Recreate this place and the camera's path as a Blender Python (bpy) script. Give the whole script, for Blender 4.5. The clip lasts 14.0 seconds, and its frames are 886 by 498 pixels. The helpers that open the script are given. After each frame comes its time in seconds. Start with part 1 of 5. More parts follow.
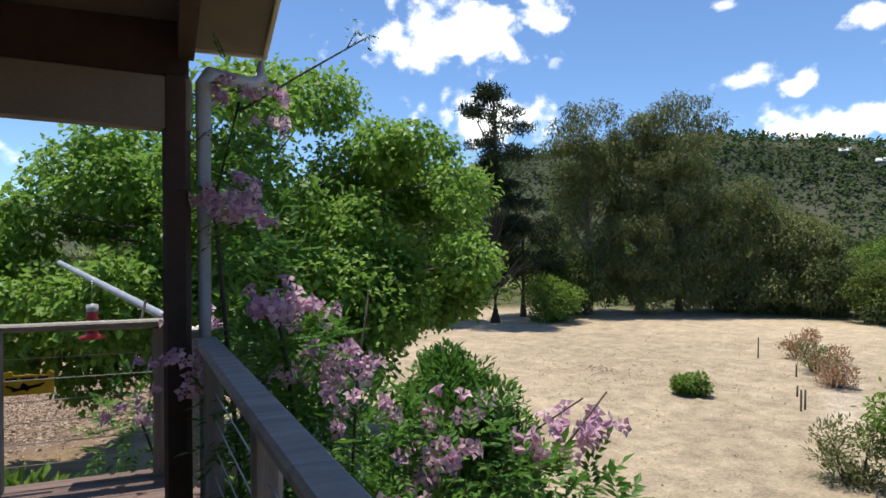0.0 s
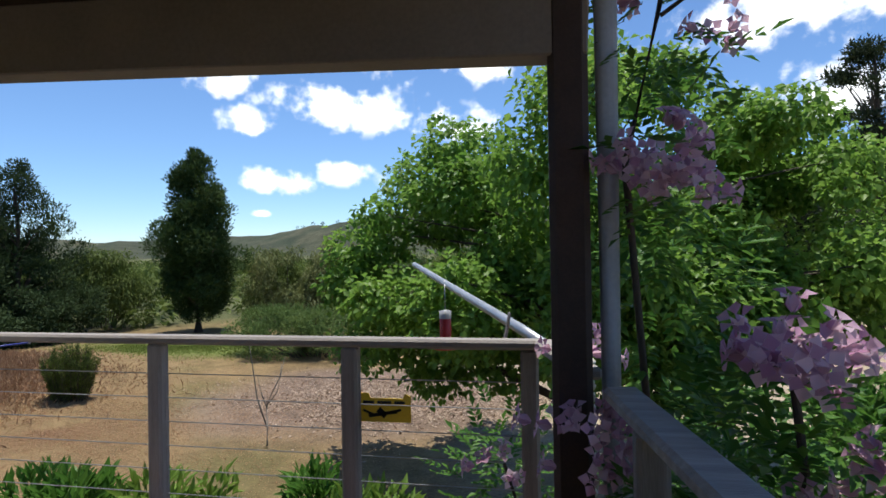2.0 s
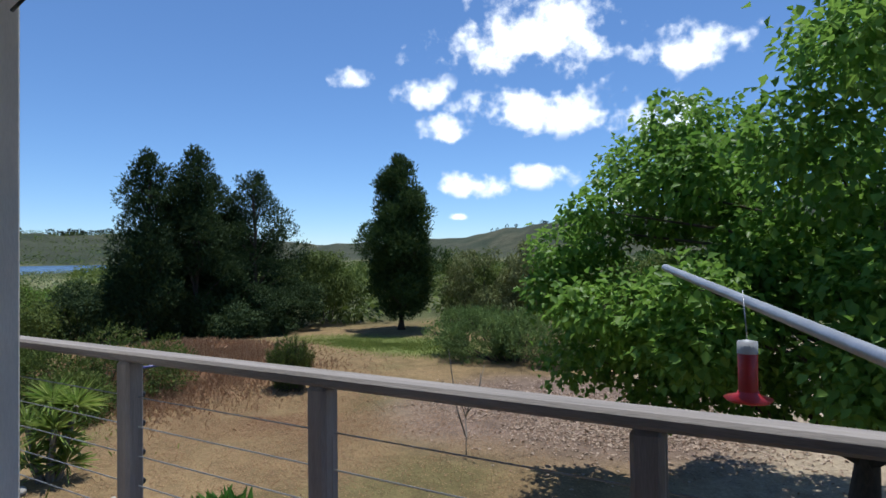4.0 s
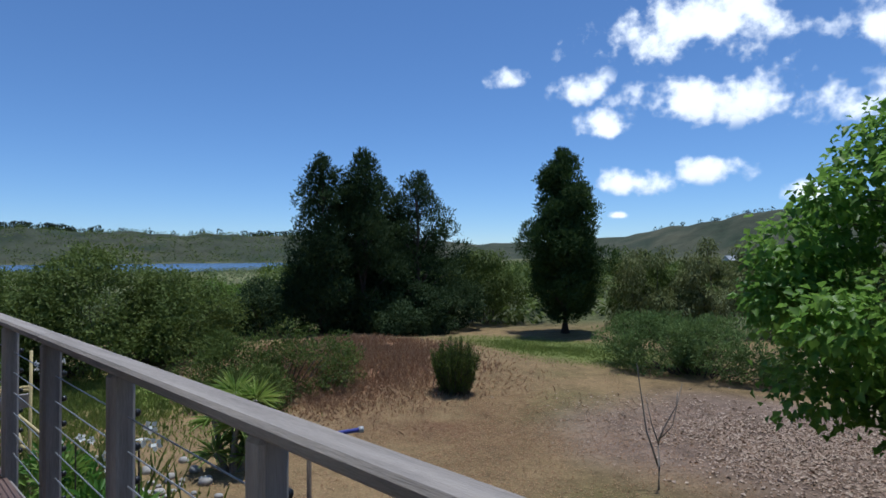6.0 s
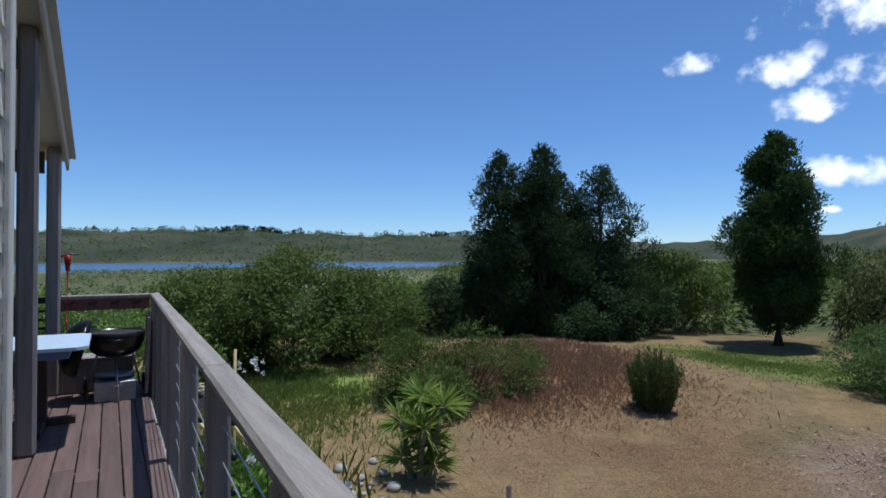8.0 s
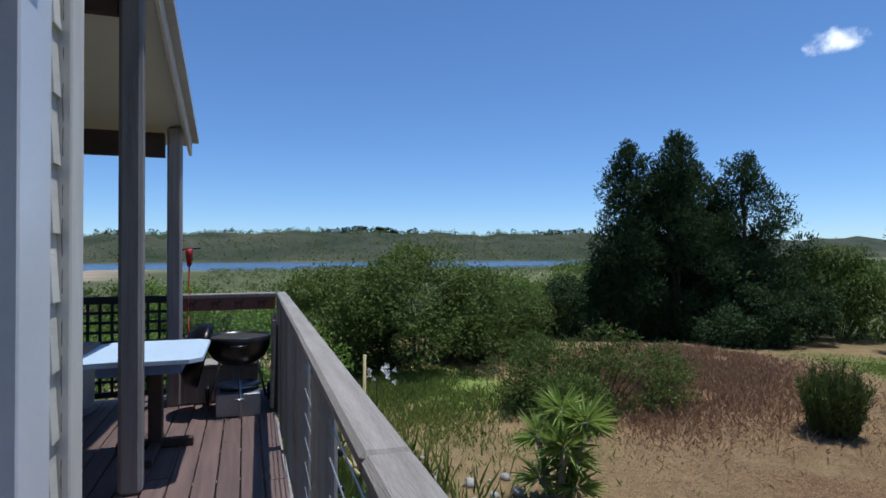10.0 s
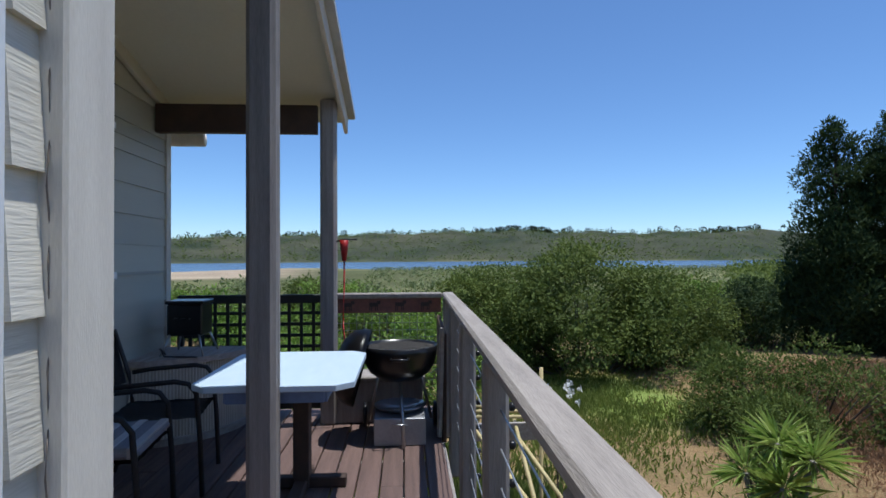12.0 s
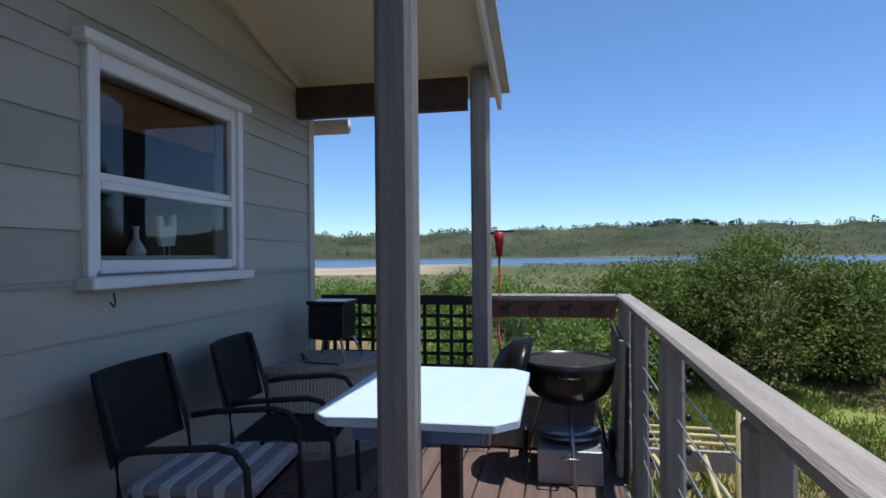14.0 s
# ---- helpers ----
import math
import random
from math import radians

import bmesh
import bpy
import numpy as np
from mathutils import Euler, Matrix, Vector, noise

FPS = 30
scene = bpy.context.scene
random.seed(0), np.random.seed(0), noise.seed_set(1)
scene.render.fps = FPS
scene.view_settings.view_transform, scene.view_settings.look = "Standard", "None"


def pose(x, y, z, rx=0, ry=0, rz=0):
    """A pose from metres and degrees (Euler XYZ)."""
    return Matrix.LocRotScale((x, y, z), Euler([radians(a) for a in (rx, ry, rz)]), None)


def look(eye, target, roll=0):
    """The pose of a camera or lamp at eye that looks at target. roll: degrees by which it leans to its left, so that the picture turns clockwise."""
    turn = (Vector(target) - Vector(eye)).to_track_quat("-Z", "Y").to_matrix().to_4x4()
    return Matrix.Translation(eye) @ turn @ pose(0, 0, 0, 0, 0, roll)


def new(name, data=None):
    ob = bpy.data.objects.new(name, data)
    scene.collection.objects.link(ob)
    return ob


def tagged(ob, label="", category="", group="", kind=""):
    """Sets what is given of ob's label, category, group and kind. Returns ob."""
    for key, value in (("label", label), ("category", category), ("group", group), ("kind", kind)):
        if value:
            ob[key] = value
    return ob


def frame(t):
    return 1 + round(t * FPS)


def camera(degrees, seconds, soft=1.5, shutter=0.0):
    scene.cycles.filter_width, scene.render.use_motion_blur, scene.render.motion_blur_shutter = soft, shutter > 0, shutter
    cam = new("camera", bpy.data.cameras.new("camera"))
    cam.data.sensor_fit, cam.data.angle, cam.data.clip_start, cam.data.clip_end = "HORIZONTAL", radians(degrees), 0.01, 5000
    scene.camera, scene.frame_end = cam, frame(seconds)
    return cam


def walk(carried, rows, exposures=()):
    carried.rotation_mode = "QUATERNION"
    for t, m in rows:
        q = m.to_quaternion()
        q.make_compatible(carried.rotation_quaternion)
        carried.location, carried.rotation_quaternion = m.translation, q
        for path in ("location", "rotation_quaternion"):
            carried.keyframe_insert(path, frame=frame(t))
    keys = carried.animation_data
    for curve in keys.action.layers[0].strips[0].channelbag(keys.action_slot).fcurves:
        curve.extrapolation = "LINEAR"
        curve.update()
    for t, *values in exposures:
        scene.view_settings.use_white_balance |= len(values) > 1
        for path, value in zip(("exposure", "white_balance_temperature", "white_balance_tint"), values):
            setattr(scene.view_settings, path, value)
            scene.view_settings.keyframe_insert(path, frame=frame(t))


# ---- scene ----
cam = camera(74.3, 14.0, soft=1.6)
PATH = [
    (0, (-0.04, -0.181, 1.456), (0.666, 1.69, 1.448), -0.3),
    (0.5, (-0.111, 0.167, 1.457), (0.349, 2.114, 1.448), -0.3),
    (1, (-0.168, 0.504, 1.425), (0.04, 2.494, 1.423), -0.4),
    (1.5, (-0.251, 0.82, 1.397), (-0.336, 2.818, 1.41), -0.4),
    (2, (-0.351, 1.165, 1.422), (-0.686, 3.137, 1.435), -0.9),
    (2.5, (-0.483, 1.525, 1.4), (-1.0, 3.457, 1.416), -0.7),
    (3, (-0.616, 1.847, 1.399), (-1.299, 3.727, 1.421), -0.7),
    (5.5, (-1.945, 3.135, 1.398), (-3.217, 4.679, 1.427), -0.3),
    (6, (-2.228, 3.315, 1.384), (-3.605, 4.765, 1.415), -0.3),
    (6.5, (-2.551, 3.478, 1.395), (-4.025, 4.83, 1.427), -0.2),
    (7, (-2.846, 3.639, 1.389), (-4.41, 4.885, 1.421), -0.3),
    (7.5, (-3.129, 3.722, 1.401), (-4.792, 4.832, 1.434), -0.3),
    (8, (-3.482, 3.762, 1.401), (-5.219, 4.753, 1.433), -0.1),
    (10.5, (-5.116, 3.879, 1.341), (-7.045, 4.405, 1.37), -0.3),
    (11, (-5.439, 3.863, 1.338), (-7.4, 4.252, 1.366), -0.3),
    (11.5, (-5.748, 3.865, 1.318), (-7.728, 4.139, 1.347), -0.4),
    (12, (-6.037, 3.856, 1.299), (-8.033, 3.988, 1.329), -0.3),
    (12.5, (-6.273, 3.834, 1.289), (-8.273, 3.829, 1.315), -0.3),
    (13, (-6.461, 3.811, 1.302), (-8.457, 3.689, 1.325), -0.5),
    (13.5, (-6.642, 3.789, 1.298), (-8.629, 3.561, 1.322), -0.6),
    (14, (-6.757, 3.753, 1.292), (-8.721, 3.376, 1.313), -0.6),
]
walk(cam, [(t_, look(e_, g_, r_)) for t_, e_, g_, r_ in PATH], exposures=[(0, 0.66, 6800, 8), (2.0, 0.52, 6550, 8), (3.2, 0.45, 6350, 8), (5.3, -0.06, 5750, 8), (8.2, 0.0, 5750, 8), (10.3, 0.12, 5850, 8), (14.0, 0.50, 6200, 8)])

# ---- light: high midday sun from the garden side, clear sky ----
SUN_EL, SUN_AZ = radians(78), radians(-6)
world = bpy.data.worlds.new("world")
scene.world = world
world.use_nodes = True
wn = world.node_tree
sky = wn.nodes.new("ShaderNodeTexSky")
sky.sky_type, sky.sun_disc = "NISHITA", False
sky.sun_elevation, sky.sun_rotation = SUN_EL, SUN_AZ
sky.air_density, sky.dust_density, sky.ozone_density = 1.0, 0.0, 9.0
sky.altitude = 1500
wn.links.new(sky.outputs[0], wn.nodes["Background"].inputs[0])
wn.nodes["Background"].inputs[1].default_value = 0.115
sun = new("sun", bpy.data.lights.new("sun", "SUN"))
sun.data.energy, sun.data.angle, sun.data.color = 3.6, radians(0.53), (1.0, 0.96, 0.9)
sun.matrix_world = look((0, 0, 50), (math.sin(SUN_AZ) * -50 / math.tan(SUN_EL), -50 / math.tan(SUN_EL) * math.cos(SUN_AZ), 0))

GROUND = -3.5
RAIL_Y = 4.02
RAIL_TOP = 1.0
rng = np.random.default_rng(7)


# ---- materials ----
def material(name, base, rough=0.8, vary=None, scale=6.0, grain=(1, 1, 1), bump=0.2, fine=60.0, metal=0.0, big=0.6):
    """Two scales of noise between two colours, with fine bump; grain stretches the noise."""
    m = bpy.data.materials.new(name)
    m.use_nodes = True
    nt = m.node_tree
    p = nt.nodes["Principled BSDF"]
    p.inputs["Roughness"].default_value, p.inputs["Metallic"].default_value = rough, metal
    vary = vary or tuple(c * 0.7 for c in base)
    tc = nt.nodes.new("ShaderNodeTexCoord")
    mp = nt.nodes.new("ShaderNodeMapping")
    mp.inputs["Scale"].default_value = grain
    info = nt.nodes.new("ShaderNodeObjectInfo")
    off = nt.nodes.new("ShaderNodeVectorMath")
    off.operation = "MULTIPLY_ADD"
    nt.links.new(info.outputs["Random"], off.inputs[0])
    off.inputs[1].default_value = (9, 7, 5)
    nt.links.new(tc.outputs["Object"], off.inputs[2])
    nt.links.new(off.outputs[0], mp.inputs[0])
    n1, n2 = nt.nodes.new("ShaderNodeTexNoise"), nt.nodes.new("ShaderNodeTexNoise")
    n1.inputs["Scale"].default_value, n1.inputs["Detail"].default_value = scale, 5
    n2.inputs["Scale"].default_value, n2.inputs["Detail"].default_value = fine, 4
    for n in (n1, n2):
        nt.links.new(mp.outputs[0], n.inputs["Vector"])
    mix = nt.nodes.new("ShaderNodeMix")
    mix.data_type = "RGBA"
    ramp = nt.nodes.new("ShaderNodeMapRange")
    ramp.inputs["From Min"].default_value, ramp.inputs["From Max"].default_value = 0.3, 0.7
    add = nt.nodes.new("ShaderNodeMath")
    add.operation = "MULTIPLY_ADD"
    nt.links.new(n1.outputs[0], add.inputs[0])
    add.inputs[1].default_value = big
    sc = nt.nodes.new("ShaderNodeMath")
    sc.operation = "MULTIPLY"
    nt.links.new(n2.outputs[0], sc.inputs[0])
    sc.inputs[1].default_value = 1 - big
    nt.links.new(sc.outputs[0], add.inputs[2])
    nt.links.new(add.outputs[0], ramp.inputs[0])
    nt.links.new(ramp.outputs[0], mix.inputs["Factor"])
    mix.inputs["A"].default_value, mix.inputs["B"].default_value = (*vary, 1), (*base, 1)
    hsv = nt.nodes.new("ShaderNodeHueSaturation")
    mr = nt.nodes.new("ShaderNodeMapRange")
    mr.inputs["To Min"].default_value, mr.inputs["To Max"].default_value = 0.86, 1.14
    nt.links.new(info.outputs["Random"], mr.inputs[0])
    nt.links.new(mr.outputs[0], hsv.inputs["Value"])
    nt.links.new(mix.outputs["Result"], hsv.inputs["Color"])
    nt.links.new(hsv.outputs[0], p.inputs["Base Color"])
    b = nt.nodes.new("ShaderNodeBump")
    b.inputs["Strength"].default_value, b.inputs["Distance"].default_value = bump, 0.01
    nt.links.new(add.outputs[0], b.inputs["Height"])
    nt.links.new(b.outputs[0], p.inputs["Normal"])
    return m


def leaf_material(name, dark, light, glow=0.35, rough=0.55):
    """Leaf: gloss and diffuse with some light passing through; tone differs leaf by leaf."""
    m = bpy.data.materials.new(name)
    m.use_nodes = True
    nt = m.node_tree
    p, out = nt.nodes["Principled BSDF"], nt.nodes["Material Output"]
    p.inputs["Roughness"].default_value = rough
    p.inputs["Specular IOR Level"].default_value = 0.18
    at = nt.nodes.new("ShaderNodeAttribute")
    at.attribute_name = "tone"
    mix = nt.nodes.new("ShaderNodeMix")
    mix.data_type = "RGBA"
    mix.inputs["A"].default_value, mix.inputs["B"].default_value = (*dark, 1), (*light, 1)
    nt.links.new(at.outputs["Fac"], mix.inputs["Factor"])
    nt.links.new(mix.outputs["Result"], p.inputs["Base Color"])
    tr = nt.nodes.new("ShaderNodeBsdfTranslucent")
    nt.links.new(mix.outputs["Result"], tr.inputs[0])
    ms = nt.nodes.new("ShaderNodeMixShader")
    ms.inputs[0].default_value = glow
    nt.links.new(p.outputs[0], ms.inputs[1])
    nt.links.new(tr.outputs[0], ms.inputs[2])
    nt.links.new(ms.outputs[0], out.inputs[0])
    return m


GREY_WOOD = material("weathered grey timber", (0.44, 0.39, 0.35), 0.85, (0.22, 0.195, 0.175), 3, (0.6, 9, 9), 0.5, 40)
GREY_POST = material("weathered grey timber upright", (0.38, 0.345, 0.32), 0.85, (0.19, 0.17, 0.16), 3, (9, 9, 0.6), 0.5, 40)
DECK_WOOD = material("red-brown deck board", (0.19, 0.118, 0.098), 0.7, (0.08, 0.05, 0.042), 3, (0.5, 9, 9), 0.5, 40)
DARK_BEAM = material("brown stained beam", (0.09, 0.05, 0.035), 0.7, (0.045, 0.028, 0.02), 3, (3, 3, 3), 0.3, 40)
# SIDING is the CREAM board colour darkened: porch shade put into the base colour
SIDING = material("house siding darkened for porch shade", (0.47, 0.455, 0.385), 0.6, (0.42, 0.41, 0.345), 2, (0.5, 1, 5), 0.12, 50)
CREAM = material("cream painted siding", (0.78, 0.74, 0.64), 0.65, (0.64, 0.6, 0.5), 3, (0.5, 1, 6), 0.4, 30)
# brown-grey that carries the under-roof shade of beam and soffit in its colour
SHADE_TRIM = material("brown-grey trim darkened for shade", (0.25, 0.205, 0.17), 0.7, (0.17, 0.14, 0.115), 3, (1, 1, 1), 0.2)
CREAM_TRIM = material("cream painted board", (0.74, 0.69, 0.60), 0.65, (0.58, 0.53, 0.45), 3, (5, 5, 0.8), 0.25, 60)
CEIL = material("cream ceiling board", (0.62, 0.59, 0.48), 0.8, (0.56, 0.53, 0.42), 1, (1, 1, 1), 0.05, 40)
WHITE = material("white gloss paint", (0.80, 0.80, 0.80), 0.35, (0.72, 0.72, 0.72), 3, (1, 1, 1), 0.06, 40)
TABLE_PAINT = material("pale blue-white table paint", (0.62, 0.74, 0.86), 0.45, (0.54, 0.67, 0.80), 5, (1, 4, 1), 0.1, 60)
BLUE_EDGE = material("faded blue paint", (0.18, 0.27, 0.5), 0.6)
BLACK = material("black enamel", (0.014, 0.014, 0.017), 0.28, (0.01, 0.01, 0.01), 5, bump=0.03)
BLACK_MATT = material("black matt wicker", (0.04, 0.034, 0.032), 0.65, (0.01, 0.01, 0.01), 40, (1, 1, 3), 0.5, 120)
BLACK_WOOD = material("black stained trellis", (0.03, 0.032, 0.03), 0.7)
STEEL = material("brushed steel", (0.55, 0.55, 0.56), 0.35, metal=0.9, bump=0.05)
GALV = material("galvanised metal", (0.45, 0.46, 0.48), 0.45, metal=0.6, bump=0.05)
PIPE = material("grey plastic pipe", (0.5, 0.5, 0.5), 0.5, (0.36, 0.36, 0.36), 8, bump=0.1)
RED = material("red plastic", (0.5, 0.02, 0.02), 0.4)
YELLOW = material("yellow sign paint", (0.75, 0.52, 0.03), 0.5, (0.6, 0.4, 0.03))
TERRACOTTA = material("terracotta tile", (0.27, 0.1, 0.07), 0.6, (0.14, 0.06, 0.045), 20)
BRASS_DARK = material("dark brown relief", (0.07, 0.04, 0.03), 0.6)
BAMBOO = material("pale bamboo", (0.62, 0.5, 0.24), 0.6, (0.42, 0.33, 0.15), 6, (4, 4, 4))
ROPE = material("white rope", (0.7, 0.68, 0.62), 0.9)
BARK = material("brown bark", (0.12, 0.09, 0.07), 0.9, (0.05, 0.04, 0.03), 8, (4, 4, 1), 0.8, 40)
PALE_BARK = material("pale grey bark", (0.34, 0.31, 0.27), 0.9, (0.17, 0.14, 0.12), 5, (4, 4, 1), 0.6, 40)
STONE = material("pale garden stone", (0.5, 0.47, 0.42), 0.9, (0.33, 0.3, 0.27), 6, bump=0.5)
ROOFMETAL = material("painted roof sheet", (0.45, 0.46, 0.46), 0.45)
CUSHION = material("striped cushion cloth", (0.34, 0.34, 0.38), 0.95, (0.27, 0.27, 0.3), 30)
STRIPE = material("white cushion stripe", (0.6, 0.6, 0.62), 0.95)
BLIND = material("orange bamboo blind", (0.42, 0.18, 0.07), 0.8, (0.26, 0.1, 0.04), 3, (1, 1, 30), 0.4)
# near-black so the rooms look unlit: their dimness is in the colour
ROOM = material("interior darkened for dimness", (0.045, 0.04, 0.04), 0.9)
PINK = leaf_material("pink petal", (0.52, 0.26, 0.42), (0.86, 0.64, 0.72), 0.45, 0.6)
WHITE_PETAL = leaf_material("white petal", (0.7, 0.7, 0.66), (0.85, 0.85, 0.8), 0.3, 0.6)
L_VINE = leaf_material("vine leaf", (0.045, 0.13, 0.02), (0.13, 0.27, 0.045), 0.4, 0.4)
L_TREE = leaf_material("broad leaf", (0.09, 0.20, 0.03), (0.27, 0.43, 0.08), 0.5, 0.42)
L_CYP = leaf_material("cypress needles", (0.04, 0.075, 0.022), (0.075, 0.12, 0.035), 0.25, 0.8)
L_FIR = leaf_material("dark needles", (0.03, 0.055, 0.022), (0.065, 0.10, 0.035), 0.22, 0.8)
L_PINE = leaf_material("pine needles", (0.025, 0.04, 0.02), (0.055, 0.075, 0.035), 0.2, 0.8)
L_GUM = leaf_material("gum leaves", (0.11, 0.14, 0.045), (0.23, 0.245, 0.095), 0.3, 0.7)
L_BUSH = leaf_material("bush leaves", (0.055, 0.09, 0.02), (0.165, 0.21, 0.05), 0.3, 0.7)
L_LIME = leaf_material("bright bush leaves", (0.10, 0.19, 0.03), (0.22, 0.33, 0.06), 0.35)
L_REED = leaf_material("grey-green reeds", (0.11, 0.15, 0.06), (0.25, 0.29, 0.13), 0.25)
L_ROSE = leaf_material("rosemary leaves", (0.10, 0.16, 0.045), (0.20, 0.28, 0.09), 0.3, 0.7)
L_YUCCA = leaf_material("yucca leaves", (0.14, 0.24, 0.04), (0.36, 0.45, 0.12), 0.3, 0.4)
L_DRY = leaf_material("dry weeds", (0.27, 0.145, 0.08), (0.50, 0.335, 0.20), 0.3, 0.9)
L_CHIP = leaf_material("pale chips", (0.26, 0.17, 0.115), (0.56, 0.44, 0.34), 0.1, 0.9)
L_GRASS = leaf_material("tall grass", (0.14, 0.20, 0.04), (0.31, 0.34, 0.09), 0.35, 0.8)


def glass_material(name, tint):
    m = bpy.data.materials.new(name)
    m.use_nodes = True
    nt = m.node_tree
    nt.nodes.remove(nt.nodes["Principled BSDF"])
    gl, tr, mx, fr = (nt.nodes.new("ShaderNode" + k) for k in ("BsdfGlossy", "BsdfTransparent", "MixShader", "Fresnel"))
    gl.inputs["Roughness"].default_value = 0.02
    tr.inputs[0].default_value = (*tint, 1)
    fr.inputs[0].default_value = 1.6
    nt.links.new(fr.outputs[0], mx.inputs[0])
    nt.links.new(tr.outputs[0], mx.inputs[1])
    nt.links.new(gl.outputs[0], mx.inputs[2])
    nt.links.new(mx.outputs[0], nt.nodes["Material Output"].inputs[0])
    return m


GLASS = glass_material("window glass", (0.75, 0.8, 0.82))


# ---- mesh helpers ----
def mesh_of(name, bm, mat, smooth=False):
    me = bpy.data.meshes.new(name)
    bm.to_mesh(me)
    bm.free()
    for m in (mat if isinstance(mat, (list, tuple)) else [mat]):
        me.materials.append(m)
    if smooth:
        me.polygons.foreach_set("use_smooth", [True] * len(me.polygons))
    return me


def part(name, me, parent=None, m=None):
    ob = new(name, me)
    if parent is not None:
        ob.parent = parent
    if m is not None:
        ob.matrix_basis = m
    return ob


def add_box(bm, x0, x1, y0, y1, z0, z1, bevel=0.0, m=None):
    g = bmesh.ops.create_cube(bm, size=1)
    vs = g["verts"]
    for v in vs:
        v.co = Vector(((x0 + x1) / 2 + v.co.x * (x1 - x0), (y0 + y1) / 2 + v.co.y * (y1 - y0), (z0 + z1) / 2 + v.co.z * (z1 - z0)))
    if m is not None:
        bmesh.ops.transform(bm, matrix=m, verts=vs)
    if bevel:
        es = {e for v in vs for e in v.link_edges}
        bmesh.ops.bevel(bm, geom=list(es), offset=bevel, segments=1, affect="EDGES")


def box(name, x0, x1, y0, y1, z0, z1, mat, bevel=0.004, parent=None, m=None):
    bm = bmesh.new()
    add_box(bm, x0, x1, y0, y1, z0, z1, bevel, m)
    return part(name, mesh_of(name, bm, mat), parent)


def add_bar(bm, a, b, w, h, bevel=0.0, up=(0, 0, 1)):
    """Square bar from a to b, w wide and h high."""
    a, b = Vector(a), Vector(b)
    d = (b - a).normalized()
    side = d.cross(Vector(up))
    if side.length < 1e-4:
        side = Vector((1, 0, 0))
    side.normalize()
    top = side.cross(d)
    m = Matrix((( *side, 0), (*d, 0), (*top, 0), (0, 0, 0, 1))).transposed()
    m.translation = (a + b) / 2
    ln = (b - a).length
    add_box(bm, -w / 2, w / 2, -ln / 2, ln / 2, -h / 2, h / 2, bevel, m)


def bar(name, a, b, w, h, mat, bevel=0.004, parent=None):
    bm = bmesh.new()
    add_bar(bm, a, b, w, h, bevel)
    return part(name, mesh_of(name, bm, mat), parent)


def add_tube(bm, pts, radii, sides=8):
    """A round tube along the points, closed at both ends."""
    pts = [Vector(p) for p in pts]
    radii = radii if isinstance(radii, (list, tuple)) else [radii] * len(pts)
    rings = []
    for i, p in enumerate(pts):
        d = (pts[min(i + 1, len(pts) - 1)] - pts[max(i - 1, 0)]).normalized()
        s = d.cross(Vector((0, 0, 1)))
        if s.length < 1e-3:
            s = d.cross(Vector((1, 0, 0)))
        s.normalize()
        u = s.cross(d)
        rings.append([bm.verts.new(p + (s * math.cos(k * math.tau / sides) + u * math.sin(k * math.tau / sides)) * radii[i]) for k in range(sides)])
    for r0, r1 in zip(rings, rings[1:]):
        for k in range(sides):
            bm.faces.new((r0[k], r0[(k + 1) % sides], r1[(k + 1) % sides], r1[k]))
    bm.faces.new(rings[0][::-1])
    bm.faces.new(rings[-1])


def tube(name, pts, radii, mat, sides=8, parent=None):
    bm = bmesh.new()
    add_tube(bm, pts, radii, sides)
    bmesh.ops.recalc_face_normals(bm, faces=bm.faces)
    return part(name, mesh_of(name, bm, mat, True), parent)


def add_lathe(bm, profile, sides=24, centre=(0, 0, 0)):
    rings = [[bm.verts.new((centre[0] + r * math.cos(k * math.tau / sides), centre[1] + r * math.sin(k * math.tau / sides), centre[2] + z)) for k in range(sides)] for r, z in profile]
    for r0, r1 in zip(rings, rings[1:]):
        for k in range(sides):
            bm.faces.new((r0[k], r0[(k + 1) % sides], r1[(k + 1) % sides], r1[k]))
    return rings


def empty(name, label, category, at=(0, 0, 0), rz=0, group=""):
    ob = new(name)
    ob.empty_display_size = 0.1
    ob.matrix_basis = pose(*at, 0, 0, rz)
    return tagged(ob, label, category, group)


def glass_pane(x0, x1, y, z0, z1, parent):
    """A single sheet of glass that lets daylight through."""
    bm = bmesh.new()
    bm.faces.new([bm.verts.new(v) for v in ((x0, y, z0), (x1, y, z0), (x1, y, z1), (x0, y, z1))][::-1])
    ob = part("pane", mesh_of("pane", bm, GLASS), parent)
    ob.visible_shadow = False
    return ob


